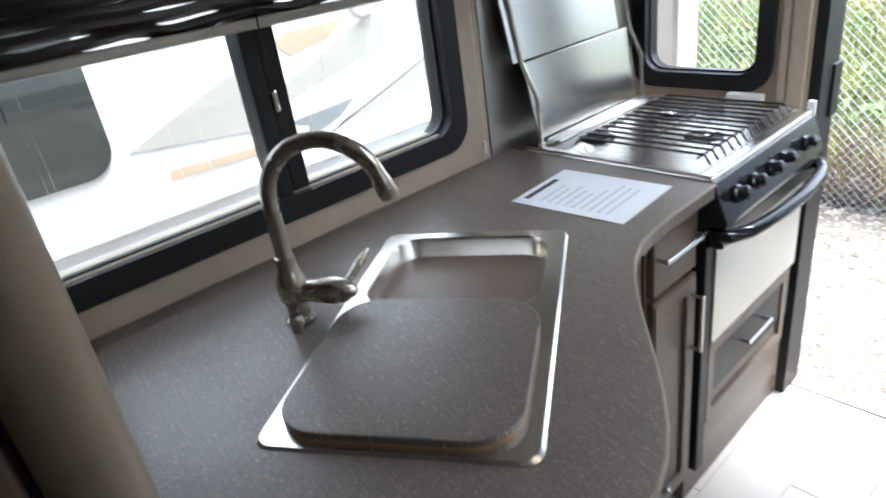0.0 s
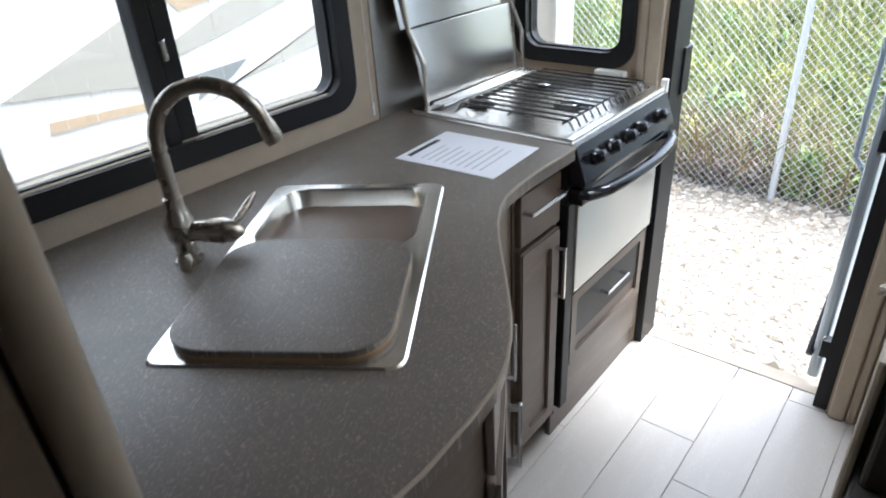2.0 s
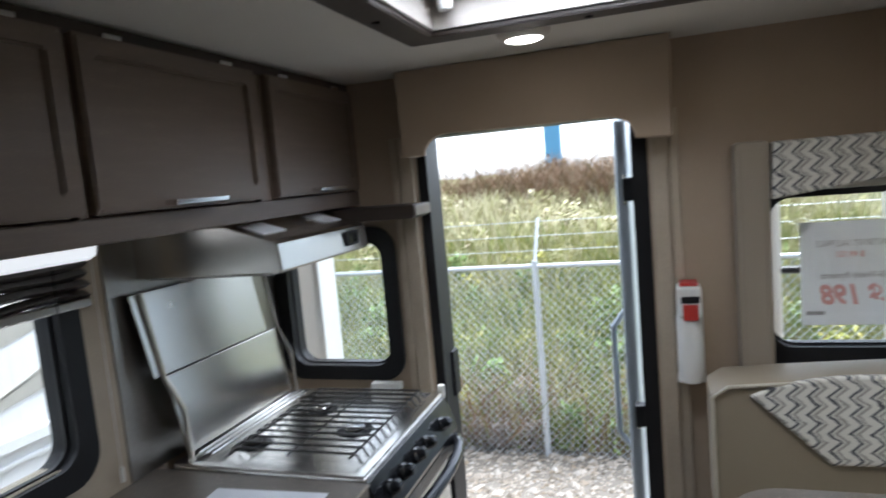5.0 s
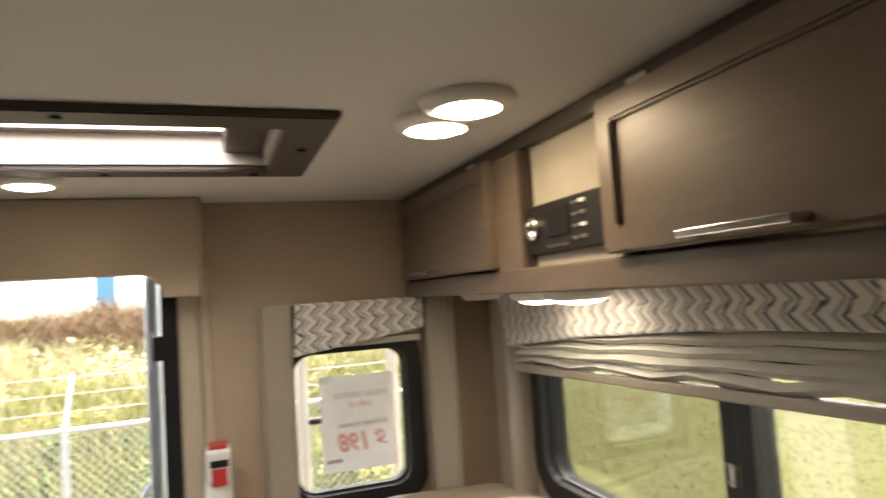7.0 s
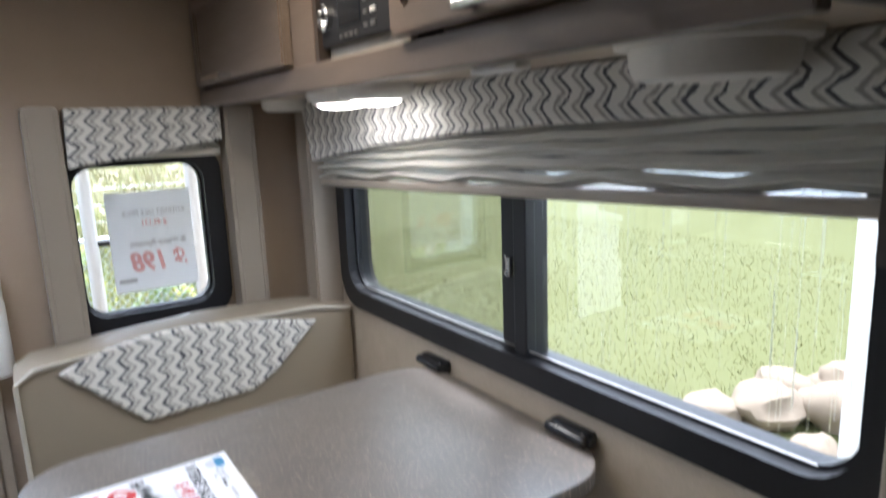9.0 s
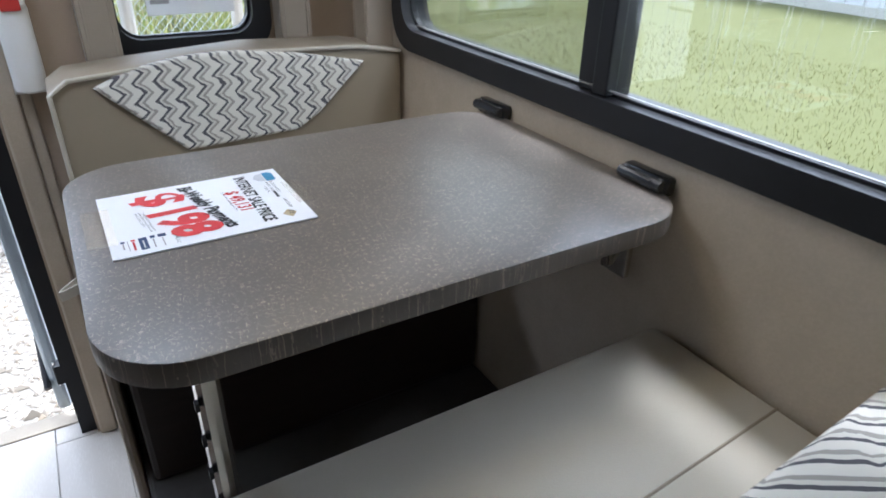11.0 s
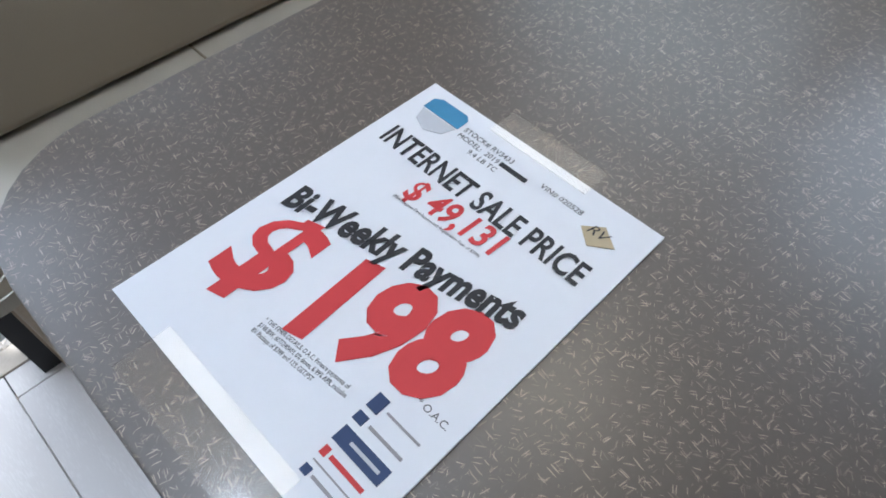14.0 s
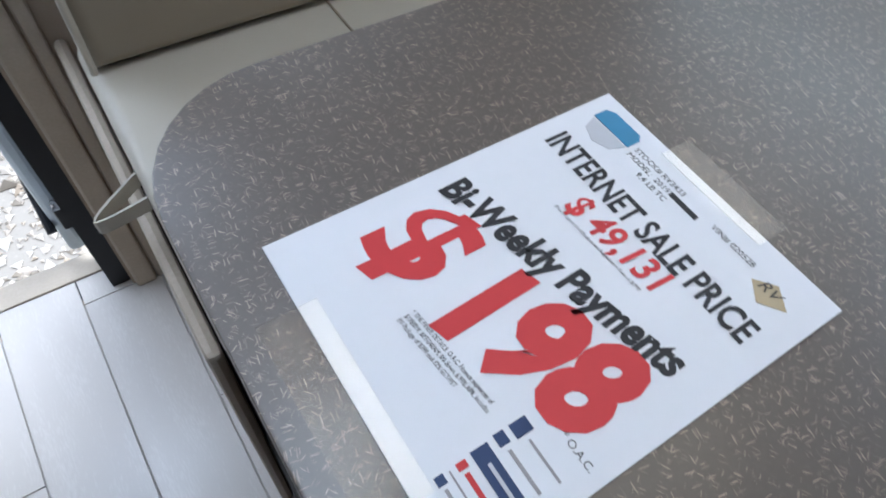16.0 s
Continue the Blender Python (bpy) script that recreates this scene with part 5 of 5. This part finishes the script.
def blades(n, region, height, width, seed, mat, name, label, lean=0.35):
    rg = np.random.RandomState(seed)
    V, Fc = [], []
    x0, x1, d0, d1 = region
    clumps = [(rg.uniform(x0, x1), FY + d0 + (d1 - d0) * rg.uniform(0, 1) ** 1.5) for _ in range(max(1, n // 22))]
    for k in range(n):
        cx_, cy_ = clumps[rg.randint(len(clumps))]
        x, y = cx_ + rg.normal(0, 0.12), cy_ + rg.normal(0, 0.12)
        y = max(y, FY + 0.1)
        z = hill(x, y)
        h = height * rg.uniform(0.35, 1.2)
        a = rg.uniform(0, 6.3)
        lx, ly = rg.normal(0, lean) * h, rg.normal(0, lean) * h
        w = width * rg.uniform(0.6, 1.4)
        px, py = w * math.cos(a), w * math.sin(a)
        o = len(V)
        V += [(x - px, y - py, z - 0.02), (x + px, y + py, z - 0.02), (x + lx * .45 + px * .8, y + ly * .45 + py * .8, z + h * .6),
              (x + lx * .45 - px * .8, y + ly * .45 - py * .8, z + h * .6), (x + lx, y + ly, z + h)]
        Fc += [(o, o + 1, o + 2, o + 3), (o + 3, o + 2, o + 4)]
    return scatter_mesh(name, V, Fc, mat, label, "stuff", "weeds")


blades(26000, (-7, 3.2, 0.15, 4.0), 0.62, 0.0075, 11, WEED, "weeds", "green and yellowing weeds on the bank behind the fence")
blades(24000, (-12, 4, 2.5, 12.0), 0.60, 0.011, 12, STRAW, "dry_grass", "dry straw-coloured grass on the upper bank")
blades(1300, (-2.2, 2.0, 0.1, 0.6), 0.75, 0.007, 13, SHRUB, "dead_brush", "dead brown brush at the fence foot", 0.5)
blades(6000, (-4.5, 1.5, 8.0, 11.0), 1.0, 0.012, 14, SHRUB, "brown_shrubs", "brown dry shrubs along the top of the bank", 0.6)



def bushes(n, leaves, region, size, leaf, seed, mat, name, label):
    """Leafy weed clumps: short drooping leaves gathered on many uneven domes."""
    rg = np.random.RandomState(seed)
    V, Fc = [], []
    x0, x1, d0, d1 = region
    for _ in range(n):
        bx, by = rg.uniform(x0, x1), FY + d0 + (d1 - d0) * rg.uniform() ** 1.3
        bz, w, h = hill(bx, by), size * rg.uniform(0.5, 1.3), size * rg.uniform(0.7, 1.7)
        sway = rg.normal(0, 0.25, 2)
        for _ in range(leaves):
            a, q, up = rg.uniform(0, 6.3), rg.uniform() ** 0.6, rg.uniform()
            rad = w * q * math.sqrt(max(0.05, 1 - up * up * 0.9))
            x, y, z = bx + rad * math.cos(a) + sway[0] * up * h, by + rad * math.sin(a) + sway[1] * up * h, bz + h * up
            y = max(y, FY + 0.06)
            L, t = leaf * rg.uniform(0.5, 1.5), rg.uniform(0, 6.3)
            dx, dy, dz = math.cos(t) * L, math.sin(t) * L, rg.uniform(-0.5, 1.0) * L
            px, py = -math.sin(t) * L * 0.22, math.cos(t) * L * 0.22
            o = len(V)
            V += [(x, y, z), (x + dx * .5 + px, y + dy * .5 + py, z + dz * .6), (x + dx, y + dy, z + dz), (x + dx * .5 - px, y + dy * .5 - py, z + dz * .6)]
            Fc.append((o, o + 1, o + 2, o + 3))
    return scatter_mesh(name, V, Fc, mat, label, "stuff", "weeds")


GOLD_WEED = island_material("yellow_flowering_weed", [(0.46, 0.44, 0.08), (0.30, 0.34, 0.08), (0.60, 0.52, 0.16), (0.36, 0.40, 0.12)])
GREEN_WEED = island_material("fresh_green_weed", [(0.12, 0.22, 0.06), (0.20, 0.30, 0.10), (0.28, 0.36, 0.14), (0.10, 0.17, 0.05)])
GREY_BRUSH = island_material("grey_dead_brush", [(0.34, 0.28, 0.24), (0.46, 0.40, 0.36), (0.24, 0.19, 0.16), (0.40, 0.30, 0.24)])
bushes(70, 260, (-4.5, 2.6, 0.25, 3.2), 0.34, 0.075, 31, GREEN_WEED, "green_bushes", "leafy green weeds on the bank behind the fence")
bushes(60, 240, (-4.5, 2.6, 0.3, 3.4), 0.30, 0.06, 32, GOLD_WEED, "yellow_bushes", "yellow-flowering weeds on the bank behind the fence")
bushes(80, 160, (-7, 3.0, 3.0, 8.0), 0.45, 0.09, 33, STRAW, "straw_bushes", "pale dry weeds on the upper bank")
bushes(26, 260, (-3.0, 2.4, 0.06, 0.7), 0.26, 0.05, 34, GREY_BRUSH, "grey_brush", "grey-brown dead brush along the fence foot")
bushes(34, 220, (-3.6, 1.2, 8.5, 10.5), 0.62, 0.10, 35, SHRUB, "rust_shrubs", "rust-brown shrubs along the top of the bank")

# chain-link fence
fn = thing("chain_link_fence", "galvanised chain-link fence with top rail and barbed-wire arms", "fence")
for x in (-6.88, -3.88, -0.88, 2.12):
    p = part("post", tube([(x, FY, GROUND - 0.02), (x, FY, 0.845)], 0.030, 12), GALV, fn, "galvanised post")
    part("barb_arm", tube([(x, FY, 0.825), (x + 0.02, FY + 0.22, 1.22)], 0.016, 8), GALV, p)
part("top_rail", tube([(-9, FY, 0.795), (3.1, FY, 0.795)], 0.022, 10), GALV, fn, "galvanised top rail")
for k in range(3):
    part("barbed_wire", tube([(-9, FY + 0.07 + 0.07 * k, 0.93 + 0.13 * k), (3.1, FY + 0.07 + 0.07 * k, 0.93 + 0.13 * k)], 0.003, 4), GALV, fn)
V, Fc = [], []
H, step, r_ = 1.81, 0.075, 0.0026
k = -9.0 - H
while k < 3.1 - H:
    for s in (1, -1):
        xa, xb = k, k + H
        za, zb = (GROUND, GROUND + H) if s > 0 else (GROUND + H, GROUND)
        o = len(V)
        for (x, z) in ((xa, za), (xb, zb)):
            V += [(x - r_, FY - 0.005, z), (x + r_, FY - 0.005, z), (x, FY + 0.003, z + r_)]
        Fc += [(o, o + 1, o + 4, o + 3), (o + 1, o + 2, o + 5, o + 4), (o + 2, o, o + 3, o + 5)]
    k += step
mesh_ = scatter_mesh("chain_link", V, Fc, GALV, "woven wire mesh", category="")
mesh_.parent = fn

# far blue sign mast and camper hardware behind the rear wall
mast = thing("sign_mast", "distant blue square sign mast above the bank", "mast")
part("mast", box(-6.8, 45, GROUND, -5.7, 45.6, 9.0), material("blue_painted_steel", (0.10, 0.30, 0.48), 0.5), mast)
ld = thing("rear_ladder", "white tubular ladder on the rear of the camper", "ladder")
for x in (0.525, 0.83):
    part("rail", tube([(x, 2.20, -0.5), (x, 2.20, 2.2)], 0.019, 12), WHITE, ld)
for z in (-0.3, 0.0, 0.3, 0.6, 0.9, 1.30, 1.65, 1.95):
    part("rung", tube([(0.53, 2.20, z), (0.825, 2.20, z)], 0.012, 10), WHITE if z != 1.30 else BLACK, ld)
jk = thing("camper_jack", "white corner jack post of the camper", "jack")
part("tube", box(-1.085, 2.12, GROUND, -0.995, 2.21, 1.72, 0.008), WHITE, jk)
part("bracket", box(-0.985, 2.05, 0.2, -0.955, 2.18, 1.72, 0.006), WHITE, jk)

# white trailer parked alongside
TX = -2.2
tr = thing("parked_trailer", "white travel trailer with grey and tan swoosh graphics parked alongside", "trailer")
part("body", box(-4.6, -4.5, -0.55, TX, 4.05, 2.3, 0.08, seg=3), TRAILER_WHITE, tr, smooth=True)
part("undercarriage", box(-4.4, -4.3, GROUND + 0.35, TX - 0.15, 3.8, -0.55), BLACK, tr)
for y in (-1.0, -0.1):
    w = part("wheel", lathe([(0.33, -0.1), (0.36, -0.06), (0.36, 0.06), (0.33, 0.1), (0.2, 0.11), (0.05, 0.09)], pose(TX - 0.2, y, GROUND + 0.36, 0, 90, 0), 28), BLACK, tr, smooth=True)
wn_ = part("side_window", prism(rounded(-0.55, 0.99, 0.575, 1.58, 0.10, 6), 'x', TX, TX + 0.012, 0.003), DARK_GLASS, tr, "smoked trailer window")
part("side_window", prism(rounded(2.75, 0.75, 3.75, 1.65, 0.10, 6), 'x', TX, TX + 0.012, 0.003), DARK_GLASS, tr, "smoked trailer window")


def decal(pts, mat, lift=0.003):
    part("swoosh", prism(pts, 'x', TX, TX + lift), mat, tr)


decal([(1.23, 1.05), (1.24, 1.11), (1.71, 1.3), (1.95, 1.36), (2.19, 1.39), (2.1, 1.25), (1.64, 1.14)], DECAL_GREY, 0.0030)
decal([(1.26, 1.28), (1.32, 1.31), (1.57, 1.31), (1.65, 1.34), (1.5, 1.25), (1.32, 1.22)], DECAL_TAN, 0.0035)
decal([(1.23, 0.97), (1.58, 0.99), (1.49, 0.93), (1.38, 0.9), (1.31, 0.87), (1.34, 0.94)], DECAL_DARK, 0.0040)
decal([(1.29, 0.83), (2.04, 1.09), (2.22, 1.13), (2.2, 1.0), (2.02, 0.98), (1.48, 0.9)], DECAL_GREY, 0.0045)
decal([(0.62, 1.04), (1.02, 1.2), (1.13, 1.25), (1.15, 1.13), (1.14, 0.96), (1.04, 0.99)], DECAL_GREY, 0.0050)
decal([(0.74, 0.94), (1.13, 0.92), (1.13, 0.89), (0.73, 0.9)], DECAL_TAN, 0.0055)
decal([(0.85, 0.68), (1.1, 0.75), (1.1, 0.71), (0.9, 0.66)], DECAL_DARK, 0.0060)
part("body_rail", box(TX, -4.3, 0.775, TX + 0.03, 4.0, 0.835, 0.01), TRAILER_WHITE, tr, "moulded white body rail")
part("body_rail", box(TX, -4.3, 0.715, TX + 0.014, 4.0, 0.735, 0.005), TRAILER_WHITE, tr)
part("marker_lamp", lathe([(0.06, 0), (0.055, 0.02), (0.02, 0.03)], pose(TX, 1.70, 1.36, 0, 90, 0), 20), WHITE, tr, smooth=True)

# lawn side: building, boulders, white post
bd = thing("far_building", "long pale ribbed metal building beyond the lawn", "building")
part("wall", box(18.4, -12, GROUND, 26, 70, 3.4), SIDING, bd)
ribs = bmesh.new()
for k in range(160):
    y = -12 + k * 0.5
    box(18.33, y, GROUND + 0.3, 18.4, y + 0.12, 3.3, bm=ribs)
part("rib", ribs, SIDING, bd)
part("plinth", box(18.32, -12, GROUND, 18.4, 70, GROUND + 0.28), DECAL_GREY, bd)
for y in (4.5, 12.0, 20.0, 29.0):
    w = part("window", box(18.30, y, GROUND + 0.9, 18.39, y + 1.1, GROUND + 2.0, 0.01), WHITE, bd)
    part("pane", box(18.29, y + 0.1, GROUND + 1.0, 18.30, y + 1.0, GROUND + 1.9), DARK_GLASS, w)
part("roof", box(18.0, -12.2, 3.4, 26.2, 70.2, 3.6), GALV, bd)


def boulder(x, y, s, seed):
    bm = bmesh.new()
    bmesh.ops.create_icosphere(bm, subdivisions=3, radius=s)
    for vtx in bm.verts:
        p = vtx.co * (1.6 / s)
        vtx.co *= 1 + 0.30 * noise.noise(p * 0.9 + Vector((seed * 7.1, 0, 0))) + 0.08 * noise.noise(p * 3)
        vtx.co.z *= 0.72
        vtx.co += Vector((x, y, GROUND + 0.05 + s * 0.45))
    tagged(part("boulder", bm, ROCK, smooth=True), "tan boulder at the edge of the lawn", "boulder", "boulders by the lawn")


for k, (x, y, s) in enumerate(((5.0, 3.0, 0.24), (5.4, 2.75, 0.30), (5.8, 2.35, 0.30), (5.1, 2.2, 0.16), (5.9, 2.85, 0.26), (6.3, 2.5, 0.3))):
    boulder(x, y, s, k + 1)
pp = thing("white_post", "white square post standing by the boulders", "post")
part("shaft", box(3.55, 1.29, GROUND, 3.64, 1.38, 1.6, 0.008), WHITE, pp)
stones(2500, 3.6, 6.8, 0.6, 2.9, 0.03, 9, "gravel_patch", "pale gravel patch by the boulders")
LAWN_BLADE = island_material("lawn_blades", [(0.13, 0.13, 0.034), (0.17, 0.16, 0.045), (0.22, 0.19, 0.075), (0.14, 0.15, 0.04)])
rgx = np.random.RandomState(21)
V, Fc = [], []
for k in range(26000):
    x, y = 3.4 + 9 * rgx.uniform() ** 1.4, rgx.uniform(-1, 14)
    a, h = rgx.uniform(0, 6.3), rgx.uniform(0.03, 0.075)
    o = len(V)
    V += [(x - .006 * math.cos(a), y - .006 * math.sin(a), GROUND + .045), (x + .006 * math.cos(a), y + .006 * math.sin(a), GROUND + .045), (x + rgx.normal(0, .02), y + rgx.normal(0, .02), GROUND + .05 + h)]
    Fc.append((o, o + 1, o + 2))
scatter_mesh("lawn_grass", V, Fc, LAWN_BLADE, "short grass blades of the lawn")

# ---- floor planks ----
rg = random.Random(8)
shared = {}
row = 0
x = -0.66
while x < 0.30:
    y = -1.4 - 0.37 * (row % 3)
    while y < REAR_OUT - 0.05:
        y0, y1 = max(y, FRONT + 0.01), min(y + 0.92, REAR_OUT - 0.046)
        if y1 - y0 > 0.004:
            key = round(y1 - y0, 3)
            if key not in shared:
                bm = box(-0.0885, -(y1 - y0) / 2 + 0.0008, -0.005, 0.0885, (y1 - y0) / 2 - 0.0008, 0.0, 0.0012, seg=1)
                me = bpy.data.meshes.new("plank")
                bm.to_mesh(me)
                bm.free()
                me.materials.append(PLANK)
                shared[key] = me
            ob = new("plank", shared[key])
            ob.location = (x + 0.09, (y0 + y1) / 2, 0)
            ob.parent = FLOOR
        y += 0.92
    x += 0.18
    row += 1

# dried water runs on the panes
STREAK = glass_material("dried_water_run", (0.99, 0.99, 0.97), 0.25)
rs = random.Random(31)
for face, side, y0, y1, z0, z1, label, count in ((RIGHT + 0.0455, 1, 0.36, 0.90, 1.17, 1.53, "dried water runs on the dinette window", 40), (LEFT - 0.0455, -1, 0.09, 1.08, 1.11, 1.50, "dried water runs on the kitchen window", 40)):
    bm = bmesh.new()
    for k in range(count):
        y, h = rs.uniform(y0, y1), rs.uniform(0.08, 0.34)
        zt = rs.uniform(z0 + h, z1) if z0 + h < z1 else z1
        w = rs.uniform(0.0004, 0.0012)
        box(face, y, max(z0, zt - h), face + side * 0.0004, y + w, zt, bm=bm)
    ob = tagged(part("water_runs", bm, STREAK), label, "stain", kind="stuff")
    ob.visible_shadow = False
